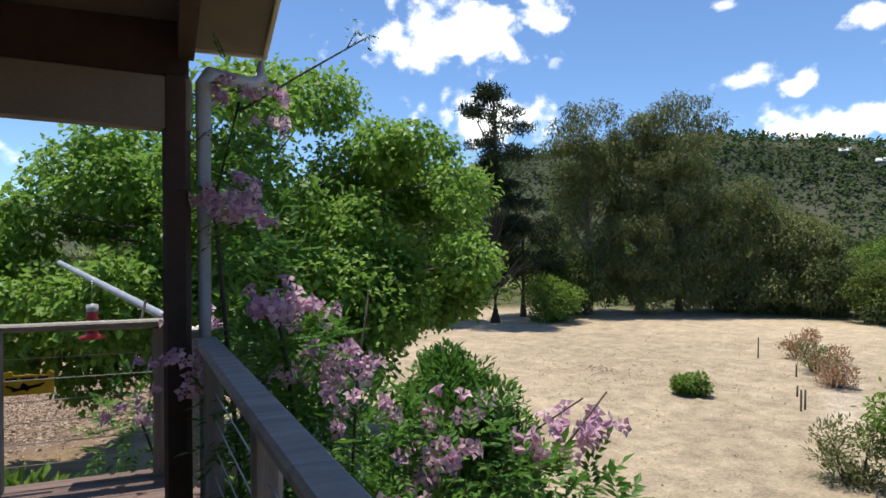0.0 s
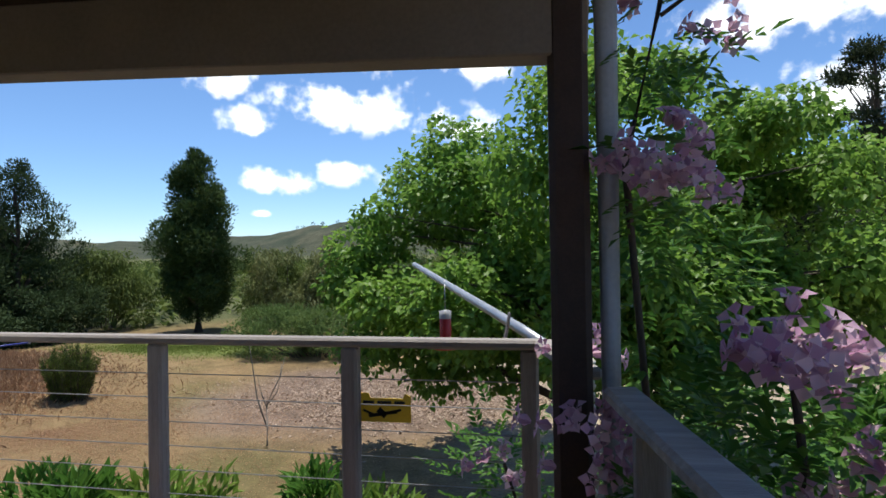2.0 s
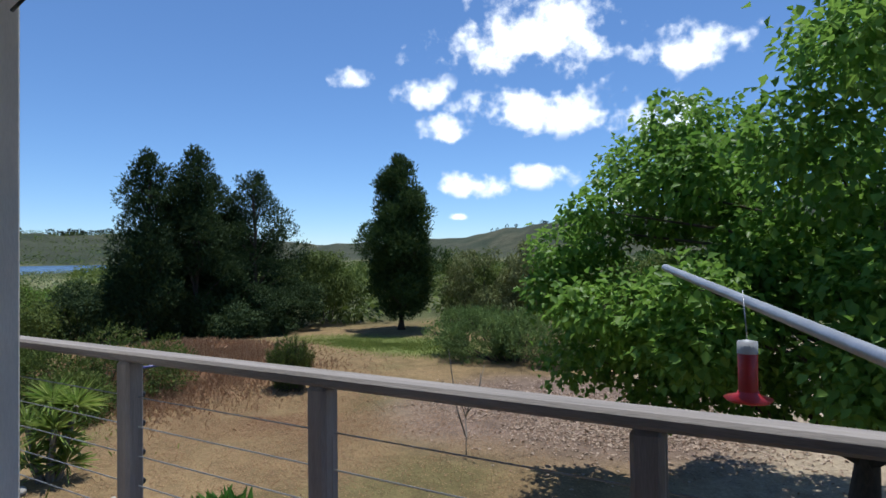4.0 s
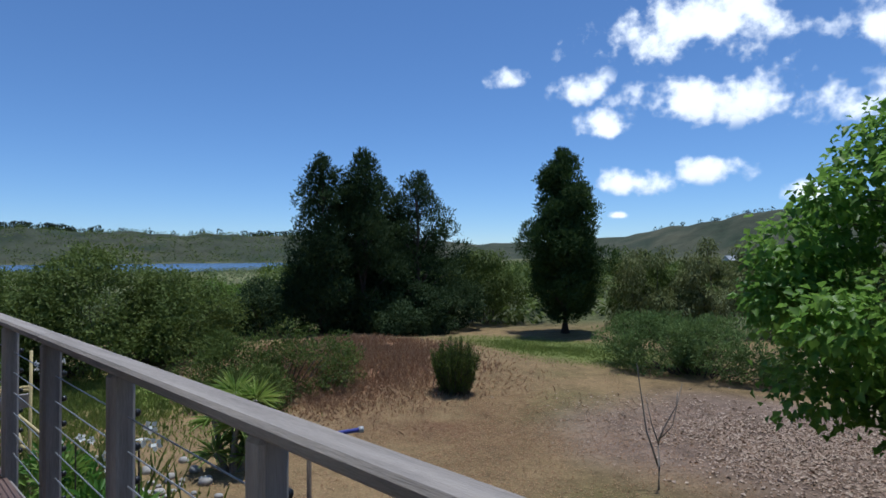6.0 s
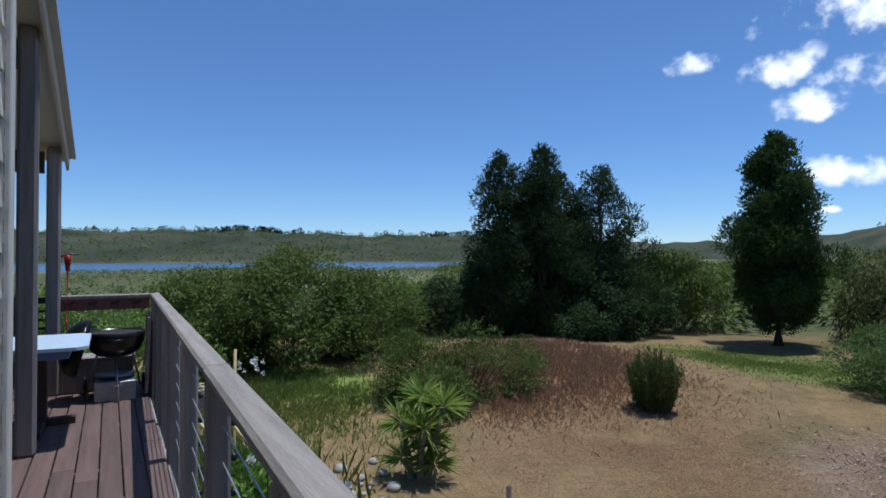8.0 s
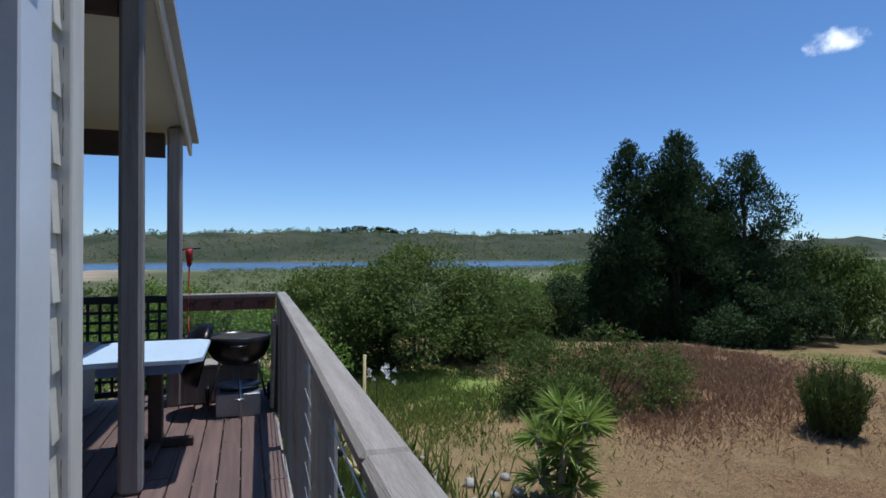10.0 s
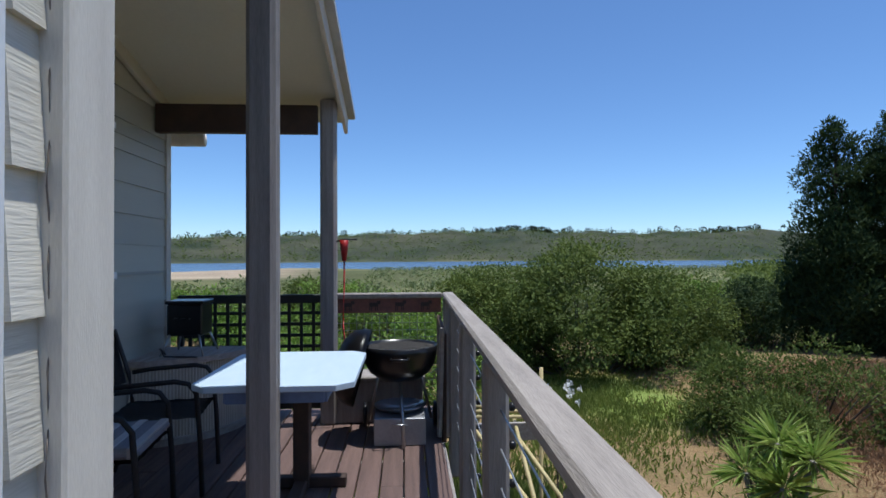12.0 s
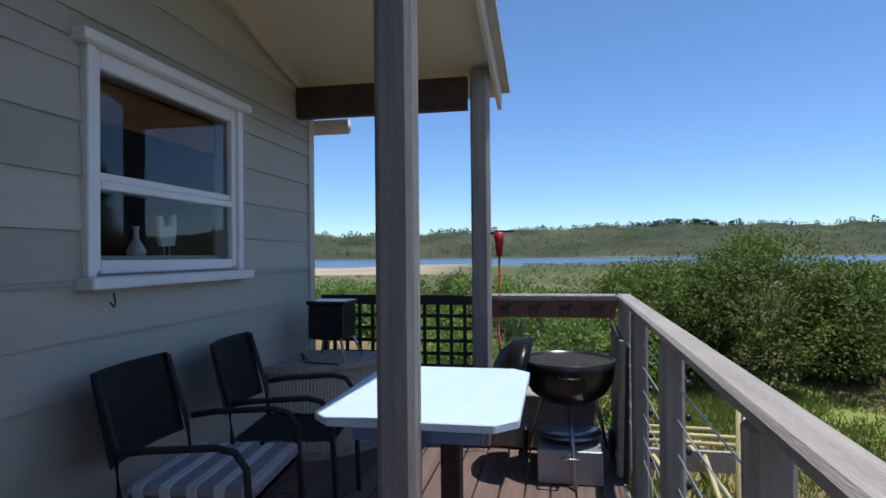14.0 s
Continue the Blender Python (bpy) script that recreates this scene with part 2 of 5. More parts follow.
# ---- foliage helpers ----
def leaves_mesh(name, p, d, n, length, width, mat, fold=0.25, tone=None):
    """One mesh of pointed leaves: points p, directions d, face normals n, sizes in metres."""
    k = len(p)
    d = d / np.maximum(np.linalg.norm(d, axis=1, keepdims=True), 1e-6)
    s = np.cross(d, n)
    s /= np.maximum(np.linalg.norm(s, axis=1, keepdims=True), 1e-6)
    n = np.cross(s, d)
    ln = np.broadcast_to(np.asarray(length, float), (k,))[:, None]
    wd = np.broadcast_to(np.asarray(width, float), (k,))[:, None]
    v = np.empty((k, 4, 3))
    v[:, 0] = p
    v[:, 1] = p + d * ln * 0.45 + s * wd * 0.5 + n * wd * fold
    v[:, 2] = p + d * ln - n * ln * 0.12
    v[:, 3] = p + d * ln * 0.45 - s * wd * 0.5 + n * wd * fold
    base = np.arange(k)[:, None] * 4
    tri = np.concatenate([base + [0, 2, 1], base + [0, 3, 2]], 1).reshape(-1)
    me = bpy.data.meshes.new(name)
    me.vertices.add(k * 4)
    me.vertices.foreach_set("co", v.reshape(-1))
    me.loops.add(k * 6)
    me.loops.foreach_set("vertex_index", tri.astype(np.int32))
    me.polygons.add(k * 2)
    me.polygons.foreach_set("loop_start", np.arange(0, k * 6, 3, dtype=np.int32))
    me.update(calc_edges=True)
    tone = rng.random(k) if tone is None else tone
    a = me.attributes.new("tone", "FLOAT", "FACE")
    a.data.foreach_set("value", np.repeat(tone, 2).astype(np.float32))
    me.materials.append(mat)
    return me


def unit(k):
    v = rng.normal(size=(k, 3))
    return v / np.linalg.norm(v, axis=1, keepdims=True)


def crown_points(clumps, count, inner=0.55, rough=0.16):
    """Points in the outer shells of ellipsoid clumps (x, y, z, rx, ry, rz), with outward directions."""
    c = np.array(clumps, float)
    vol = (c[:, 3] * c[:, 4] * c[:, 5]) ** 0.67
    pick = rng.choice(len(c), count, p=vol / vol.sum())
    u = unit(count)
    r = (inner + (1 - inner) * rng.random(count) ** 0.6) * (1 + rng.normal(0, rough, count))
    return c[pick, :3] + u * c[pick, 3:] * r[:, None], u, pick


def clumps_on(shape, count, size, seed):
    """Scatter clumps over a big ellipsoid (x, y, z, rx, ry, rz) for an uneven outline."""
    g = np.random.default_rng(seed)
    x, y, z, rx, ry, rz = shape
    out = []
    for _ in range(count):
        u = g.normal(size=3)
        u /= np.linalg.norm(u)
        k = 0.45 + 0.5 * g.random() ** 0.5
        s = size * (0.65 + 0.7 * g.random())
        out.append((x + u[0] * rx * k, y + u[1] * ry * k, z + u[2] * rz * k, s, s, s * 0.8))
    return out


def crown(name, clumps, count, length, width, mat, parent=None, droop=0.2, out=0.7, inner=0.55):
    p, u, pick = crown_points(clumps, count, inner)
    d = unit(count) * 0.8 + u * out + np.array([0, 0, -droop])
    n = u * 0.5 + np.array([0, 0, 1.0]) + unit(count) * 0.5
    tone = np.clip(rng.random(count) * 0.6 + rng.random(len(clumps))[pick] * 0.4, 0, 1)
    size = 0.7 + 0.6 * rng.random(count)
    return part(name, leaves_mesh(name, p, d, n, length * size, width * size, mat, tone=tone), parent)


def limbs(name, base, top, r0, clumps, mat, parent, every=1, seed=3):
    """A tapered leaning trunk with limbs that reach the clumps."""
    g = np.random.default_rng(seed)
    bm = bmesh.new()
    base, top = Vector(base), Vector(top)
    pts, rad = [], []
    for i in range(7):
        f = i / 6
        j = Vector((g.normal(0, 0.06), g.normal(0, 0.06), 0)) * (top - base).length * 0.3 * f
        pts.append(base.lerp(top, f) + j * 0.4)
        rad.append(r0 * (1 - 0.82 * f) * (1.35 if i == 0 else 1))
    add_tube(bm, pts, rad, 8)
    for c in clumps[::every]:
        c = Vector(c[:3])
        f = max(0.15, min(0.9, (c.z - base.z) / max(0.1, top.z - base.z) - 0.22))
        i = f * 6
        s = pts[int(i)].lerp(pts[min(6, int(i) + 1)], i % 1)
        mid = s.lerp(c, 0.5) + Vector((0, 0, 0.08 * (c - s).length))
        r = r0 * (1 - 0.82 * f) * 0.45
        add_tube(bm, [s, mid, c], [r, r * 0.6, r * 0.15], 5)
    bmesh.ops.recalc_face_normals(bm, faces=bm.faces)
    return part(name, mesh_of(name, bm, mat, True), parent)


# ---- ground: one sheet from the garden to the hills ----
def smooth(a, b, x):
    t = np.clip((x - a) / (b - a), 0, 1)
    return t * t * (3 - 2 * t)


def wave(x, y, s, seed=0):
    """Cheap smooth noise in about -1..1."""
    v = 0
    for i, (a, b, c) in enumerate(((1.0, 0.6, 1.3), (-0.7, 1.1, 4.1), (1.7, -1.2, 2.2), (2.3, 1.9, 0.4), (-3.1, 2.7, 5.0))):
        v = v + np.sin(s * (a * x + b * y) + c + seed * 1.7 + i) / (1 + 0.45 * i)
    return v / 3.0


def hill_line(az):
    """Height of the skyline in degrees, and distance of its crest, by direction (degrees, left of ahead)."""
    el = np.interp(az, [-180, -120, -75, -60, -50, -44, -36, -28, -15, 0, 10, 15, 19, 25, 29, 33, 40, 57, 70, 80, 95, 107, 125, 180],
                   [3, 4, 6.6, 7.4, 8.9, 9.6, 9.2, 8.6, 6.6, 5.0, 4.2, 3.7, 3.2, 2.2, 1.65, 1.4, 1.4, 2.1, 2.3, 2.5, 2.2, 1.9, 1.8, 3])
    far = np.interp(az, [-180, -60, -28, 0, 20, 33, 45, 60, 110, 180], [800, 700, 760, 1300, 1700, 2200, 1800, 1150, 1050, 800])
    return el, far


def ground_height(x, y):
    r = np.hypot(x, y) + 1e-6
    az = np.degrees(np.arctan2(-x, y))
    el, far = hill_line(az)
    el = el + 0.10 * np.sin(az * 0.9) + 0.07 * np.sin(az * 2.3 + 1) + 0.04 * np.sin(az * 5.1)
    crest = 1.4 + np.tan(np.radians(el)) * far - GROUND
    h = crest * smooth(0.70, 1.0, r / far) * (1 - 0.5 * smooth(1.05, 1.6, r / far))
    rough = smooth(0.72, 0.9, r / far) * (1 - smooth(0.93, 1.0, r / far))
    h = h * (1 + 0.16 * wave(x, y, 0.011) * rough)
    z = GROUND + h
    z = z + 0.9 * np.exp(-(((x + 24) / 7) ** 2 + ((y - 21) / 6) ** 2))
    z = z + 0.04 * wave(x, y, 0.9) * smooth(2, 8, r) * (1 - smooth(60, 120, r))
    lake = smooth(46, 52, az) * (1 - smooth(128, 134, az)) * smooth(270, 330, r + 30 * np.sin(az * 0.3)) * (1 - smooth(0.68, 0.72, r / far))
    return z - 1.2 * lake


def build_ground():
    na, radii = 400, np.concatenate([[0.0], np.geomspace(1.5, 4500, 230)])
    ang = np.linspace(0, math.tau, na, endpoint=False)
    x = radii[:, None] * -np.sin(ang) - 2.0
    y = radii[:, None] * np.cos(ang) + 4.0
    z = ground_height(x, y)
    me = bpy.data.meshes.new("ground")
    i, j = np.meshgrid(np.arange(len(radii) - 1), np.arange(na), indexing="ij")
    q = np.stack([i * na + j, (i + 1) * na + j, (i + 1) * na + (j + 1) % na, i * na + (j + 1) % na], -1).reshape(-1, 4)
    me.from_pydata(np.stack([x, y, z], -1).reshape(-1, 3).tolist(), [], q[:, ::-1].tolist())
    me.polygons.foreach_set("use_smooth", [True] * len(me.polygons))
    # base colours by what grows there
    def mixc(c, col, k):
        return c * (1 - k[..., None]) + np.array(col) * k[..., None]
    w1, w2, w3 = wave(x, y, 0.5), wave(x, y, 1.9, 3), wave(x, y, 0.16, 5)
    r = np.hypot(x, y)
    az = np.degrees(np.arctan2(-x, y))
    el, far = hill_line(az)
    c = np.zeros(x.shape + (3,)) + np.array((0.31, 0.215, 0.108))
    c = mixc(c, (0.225, 0.185, 0.08), smooth(0.0, 0.7, w1))
    c = mixc(c, (0.50, 0.40, 0.28), smooth(-4, -1, x + 0.25 * (y - 15) + w1) * smooth(3, 9, y) * (1 - smooth(40, 46, y)))
    c = mixc(c, (0.30, 0.215, 0.16), smooth(-12.5, -9, x + 1.5 * w1) * (1 - smooth(-3, 0, x)) * smooth(15, 17.5, y + w1) * (1 - smooth(24.5, 26, y)))
    c = mixc(c, (0.19, 0.23, 0.065), smooth(0, 2.2, 4.3 - np.hypot((x + 19.5) / 1.9, (y - 30) / 1.0) + w1 * 0.6))
    c = mixc(c, (0.22, 0.28, 0.07), smooth(0, 1.5, 3.2 - np.hypot((x + 25.5) / 1.5, (y - 11) / 0.9) + w1 * 0.5))
    c = mixc(c, (0.29, 0.165, 0.095), smooth(0, 3, 5.6 - np.hypot((x + 22) / 1.15, (y - 18.5) / 1.1) + w1 * 1.3))
    # sandy curving path
    px = 19.1 + 1.06 * (y - 13.5) + 0.8 * np.sin((y - 12) / 3.0)
    c = mixc(c, (0.60, 0.50, 0.38), (1 - smooth(0.5, 1.0, np.abs(x - px - 0.4 * w1))) * smooth(10, 12, y) * (1 - smooth(22, 24, y)))
    # rough land past the garden
    out = smooth(42, 50, r + 3 * w3)
    c = mixc(c, (0.13, 0.14, 0.06), out)
    c = mixc(c, (0.28, 0.27, 0.13), out * smooth(0.0, 0.6, wave(x, y, 0.03, 2)) * 0.8)
    flats = smooth(95, 103, az) * smooth(140, 170, r) * (1 - smooth(300, 340, r))
    c = mixc(c, (0.48, 0.38, 0.27), flats)
    hill = smooth(0.70, 0.74, r / far)
    hc = mixc(np.zeros(x.shape + (3,)) + np.array((0.075, 0.085, 0.055)), (0.115, 0.115, 0.072), smooth(-0.2, 0.6, wave(x, y, 0.02, 1)))
    hc = mixc(hc, (0.045, 0.062, 0.038), smooth(0.1, 0.6, wave(x, y, 0.035, 7)))
    c = c * (1 - hill[..., None]) + hc * hill[..., None]
    col = np.concatenate([c, np.ones(x.shape + (1,))], -1).reshape(-1)
    a = me.color_attributes.new("soil", "FLOAT_COLOR", "POINT")
    a.data.foreach_set("color", col.astype(np.float32))
    m = bpy.data.materials.new("garden soil and dry grass")
    m.use_nodes = True
    nt = m.node_tree
    p = nt.nodes["Principled BSDF"]
    p.inputs["Roughness"].default_value = 0.95
    p.inputs["Specular IOR Level"].default_value = 0.1
    at, tc, mul = nt.nodes.new("ShaderNodeAttribute"), nt.nodes.new("ShaderNodeTexCoord"), nt.nodes.new("ShaderNodeMix")
    at.attribute_name = "soil"
    mul.data_type, mul.blend_type = "RGBA", "MULTIPLY"
    mul.inputs["Factor"].default_value = 1
    fine, mid, wide = (nt.nodes.new("ShaderNodeTexNoise") for _ in range(3))
    for n, s in ((fine, 14.0), (mid, 1.6), (wide, 0.03)):
        n.inputs["Scale"].default_value, n.inputs["Detail"].default_value = s, 8
        n.inputs["Roughness"].default_value = 0.7
        nt.links.new(tc.outputs["Object"], n.inputs["Vector"])
    a1, a2 = nt.nodes.new("ShaderNodeMath"), nt.nodes.new("ShaderNodeMath")
    a1.operation = a2.operation = "ADD"
    nt.links.new(fine.outputs[0], a1.inputs[0])
    nt.links.new(mid.outputs[0], a1.inputs[1])
    nt.links.new(a1.outputs[0], a2.inputs[0])
    nt.links.new(wide.outputs[0], a2.inputs[1])
    mr = nt.nodes.new("ShaderNodeMapRange")
    for k, v in (("From Min", 1.05), ("From Max", 1.95), ("To Min", 0.25), ("To Max", 1.35)):
        mr.inputs[k].default_value = v
    nt.links.new(a2.outputs[0], mr.inputs[0])
    nt.links.new(at.outputs["Color"], mul.inputs["A"])
    nt.links.new(mr.outputs[0], mul.inputs["B"])
    nt.links.new(mul.outputs["Result"], p.inputs["Base Color"])
    b = nt.nodes.new("ShaderNodeBump")
    b.inputs["Strength"].default_value, b.inputs["Distance"].default_value = 0.7, 0.05
    nt.links.new(a1.outputs[0], b.inputs["Height"])
    nt.links.new(b.outputs[0], p.inputs["Normal"])
    me.materials.append(m)
    return tagged(part("ground", me), "dry tan lawn, bare soil and far scrubby hills", "ground", kind="structure")


build_ground()

WATER = material("blue lagoon water", (0.06, 0.10, 0.17), 0.25, (0.05, 0.09, 0.15), 0.02, bump=0.3, fine=0.4)
bm = bmesh.new()
rows_ = []
for k in range(33):
    a_ = radians(40 + 100 * k / 32)
    rows_.append([bm.verts.new((-math.sin(a_) * q_, math.cos(a_) * q_, GROUND - 0.15)) for q_ in (200, 1500)])
for r0_, r1_ in zip(rows_, rows_[1:]):
    bm.faces.new((r0_[0], r0_[1], r1_[1], r1_[0]))
tagged(part("water", mesh_of("water", bm, WATER)), "calm blue lagoon below the far hills", "water", kind="structure")

# ---- the deck and the house ----
DECK_END = -11.2
wall_t = 0.12


def lapped(wall, x0, x1, y, z0, z1, step, mat, face=1):
    z = z0
    ln = x1 - x0
    while z < z1 - 0.01:
        h = min(step, z1 - z)
        bm = bmesh.new()
        pts = [(0, 0.004), (0, 0.026), (h + 0.012, 0.012), (h + 0.012, 0.004)]
        a = [bm.verts.new((x0, y + face * t, z + u)) for u, t in pts]
        b = [bm.verts.new((x1, y + face * t, z + u)) for u, t in pts]
        for k in range(4):
            bm.faces.new((a[k], a[(k + 1) % 4], b[(k + 1) % 4], b[k]))
        bm.faces.new(a[::-1])
        bm.faces.new(b)
        bmesh.ops.recalc_face_normals(bm, faces=bm.faces)
        part("board", mesh_of("board", bm, mat), wall)
        z += step


ROOF_SLOPE = 0.235


def roof_z(x):
    """Underside of the sloping porch roof."""
    return 2.50 + ROOF_SLOPE * (x + 11.05)


# porch back wall with its window opening
PY = 1.92
WX0, WX1, WZ0, WZ1 = -9.84, -8.78, 1.24, 2.14
bm = bmesh.new()
for x0, x1, z0, z1 in ((-10.92, WX0, -0.2, 3.6), (WX1, -7.08, -0.2, 3.6), (WX0, WX1, -0.2, WZ0), (WX0, WX1, WZ1, 3.6)):
    add_box(bm, x0, x1, PY - wall_t, PY, z0, z1)
wall_porch = tagged(part("wall_porch", mesh_of("wall_porch", bm, SIDING)), "lapped board wall of the porch, shade put into its grey-green colour", "wall", kind="structure")
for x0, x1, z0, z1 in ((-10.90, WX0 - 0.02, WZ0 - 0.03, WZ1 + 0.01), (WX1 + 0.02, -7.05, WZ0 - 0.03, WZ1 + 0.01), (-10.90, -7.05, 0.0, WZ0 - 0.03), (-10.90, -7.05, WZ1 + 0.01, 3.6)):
    step = 0.213
    # keep the board courses aligned round the window
    first = math.floor((z0 - 0.125) / step) * step + 0.125
    zz = first
    while zz < z1 - 0.005:
        lo, hi = max(zz, z0), min(zz + step, z1)
        if hi - lo > 0.01:
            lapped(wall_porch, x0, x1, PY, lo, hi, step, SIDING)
        zz += step
box("corner_board", -10.95, -10.86, PY - 0.10, PY + 0.035, 0, 2.5, CREAM_TRIM, 0.004)
tagged(bpy.data.objects["corner_board"], "grey painted corner board on the porch wall", "trim", kind="structure")

# front wall in the sun, with the glazed door
FY = 3.29
DX0, DX1 = -6.79, -3.9
bm = bmesh.new()
for x0, x1, z0, z1 in ((-7.08, DX0, -0.2, 3.9), (DX1, -2.98, -0.2, 3.9), (DX0, DX1, 2.25, 3.9)):
    add_box(bm, x0, x1, FY - wall_t, FY, z0, z1)
add_box(bm, -7.08, -6.96, PY, FY - wall_t, -0.2, 3.6)
add_box(bm, -3.10, -2.98, -2.5, FY - wall_t, -0.2, 3.9)
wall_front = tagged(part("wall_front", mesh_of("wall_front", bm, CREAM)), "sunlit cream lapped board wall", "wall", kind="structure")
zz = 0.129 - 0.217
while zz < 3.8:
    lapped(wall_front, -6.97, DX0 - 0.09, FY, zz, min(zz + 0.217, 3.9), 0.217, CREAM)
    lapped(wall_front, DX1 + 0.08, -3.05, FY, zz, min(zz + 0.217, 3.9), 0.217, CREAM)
    zz += 0.217
box("corner_board", -7.11, -6.958, FY - 0.12, FY + 0.055, 0, 3.3, CREAM_TRIM, 0.006)
tagged(bpy.data.objects["corner_board.001"], "cream corner board with cracked sealant edge", "trim", kind="structure")
box("corner_board", -3.07, -2.96, FY - 0.12, FY + 0.055, 0, 3.3, CREAM_TRIM, 0.006)
tagged(bpy.data.objects["corner_board.002"], "cream corner board", "trim", kind="structure")
crk = tube("sealant_line", [(-6.958 + 0.004 * math.sin(k * 1.7) + 0.003 * math.sin(k * 0.6), FY + 0.03, 0.05 + k * 0.04) for k in range(80)], 0.0016, SHADE_TRIM, 5)
tagged(crk, "cracked dark sealant line beside the corner board", "trim", kind="structure")
# glazed door
door = empty("door_1", "white framed sliding glass door, closed", "door", (DX0, FY, 0))
door["kind"] = "structure"
bm = bmesh.new()
for a, b in ((-0.09, 0.18), (DX1 - DX0 - 0.04, DX1 - DX0 + 0.09), (1.36, 1.44)):
    add_box(bm, a, b, -0.09, 0.02, 0.0, 2.25, 0.006)
add_box(bm, 0.04, DX1 - DX0 - 0.04, -0.09, 0.04, 2.15, 2.25, 0.006)
add_box(bm, 0.04, DX1 - DX0 - 0.04, -0.09, 0.04, 0.0, 0.09, 0.006)
part("frame", mesh_of("frame", bm, WHITE), door)
glass_pane(0.04, DX1 - DX0 - 0.04, -0.05, 0.09, 2.15, door)
# interior behind the glass, coloured near-black to stand for unlit rooms
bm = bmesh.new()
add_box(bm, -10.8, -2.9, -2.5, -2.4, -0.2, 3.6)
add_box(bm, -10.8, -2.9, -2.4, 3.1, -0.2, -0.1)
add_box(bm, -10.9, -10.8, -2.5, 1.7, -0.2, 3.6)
tagged(part("wall_inner", mesh_of("wall_inner", bm, ROOM)), "interior walls and floor of the house, dimness put into near-black colour", "wall", kind="structure")

# house roof over porch: sloping sheet, ceiling, barge board
bm = bmesh.new()
xa, xb = -11.15, -2.4
pr = [(xa, roof_z(xa)), (xb, roof_z(xb)), (xb, roof_z(xb) + 0.03), (xa, roof_z(xa) + 0.03)]
fr_, bk_ = [bm.verts.new((x, 3.33, z)) for x, z in pr], [bm.verts.new((x, -2.6, z)) for x, z in pr]
for k in range(4):
    bm.faces.new((fr_[k], fr_[(k + 1) % 4], bk_[(k + 1) % 4], bk_[k]))
bm.faces.new(fr_)
bm.faces.new(bk_[::-1])
bmesh.ops.recalc_face_normals(bm, faces=bm.faces)
tagged(part("ceiling", mesh_of("ceiling", bm, CEIL)), "cream sloping porch ceiling boards", "ceiling", kind="structure")
bm = bmesh.new()
add_bar(bm, (-11.2, 0.45, roof_z(-11.2) + 0.075), (-2.3, 0.45, roof_z(-2.3) + 0.075), 5.96, 0.05)
roof = tagged(part("roof", mesh_of("roof", bm, ROOFMETAL)), "grey sheet roof sloping down over the porch", "roof", kind="structure")
bar("barge_board", (-11.17, 3.355, roof_z(-11.17) + 0.0), (-2.35, 3.355, roof_z(-2.35) + 0.0), 0.03, 0.19, CREAM_TRIM)
tagged(bpy.data.objects["barge_board"], "cream barge board along the sloping roof edge", "trim", kind="structure")
bar("roof_edge", (-11.22, 3.38, roof_z(-11.22) + 0.115), (-2.3, 3.38, roof_z(-2.3) + 0.115), 0.09, 0.035, GALV)
tagged(bpy.data.objects["roof_edge"], "bent metal flashing on the roof edge", "trim", kind="structure")
bar("cornice", (-10.85, PY + 0.05, roof_z(-10.85) - 0.045), (-7.1, PY + 0.05, roof_z(-7.1) - 0.045), 0.04, 0.09, CEIL)
tagged(bpy.data.objects["cornice"], "cream cover strip between wall and ceiling", "trim", kind="structure")
gut = tube("gutter", [(-11.2, 2.14, 2.33), (-11.2, 0.6, 2.33)], 0.06, CREAM_TRIM, 10)
tagged(gut, "cream half-round gutter at the eave", "gutter", kind="structure")


def square_post(name, x, y, z0, z1, w, mat, parent=None, seed=0):
    """A squared timber post with worn edges and drying cracks."""
    g_ = random.Random(seed)
    bm = bmesh.new()
    add_box(bm, x - w / 2, x + w / 2, y - w / 2, y + w / 2, z0, z1, w * 0.16)
    for _ in range(3):
        zc, ln, o = g_.uniform(z0 + 0.3, z1 - 0.3), g_.uniform(0.25, 0.7), g_.uniform(-0.2, 0.2) * w
        add_box(bm, x + o - 0.002, x + o + 0.002, y + w / 2 - 0.001, y + w / 2 + 0.0015, zc - ln / 2, zc + ln / 2)
        add_box(bm, x + w / 2 - 0.001, x + w / 2 + 0.0015, y + o - 0.002, y + o + 0.002, zc - ln / 2, zc + ln / 2)
    return part(name, mesh_of(name, bm, mat), parent)


for k, (x, y) in enumerate(((-8.60, 3.25), (-10.72, 3.26))):
    tagged(square_post("porch_post", x, y, 0, roof_z(x) - (0.0 if k == 0 else 0.02), 0.125, GREY_POST, seed=k), "weathered grey squared timber porch post", "post", "porch posts")
for x in (-8.60, -10.68):
    z = roof_z(x) - 0.20
    bar("porch_beam", (x, PY + 0.03, z), (x, 3.18, z), 0.07, 0.22, DARK_BEAM)
for o in ("porch_beam", "porch_beam.001"):
    tagged(bpy.data.objects[o], "dark brown stained porch roof beam", "beam", "porch beams", "structure")

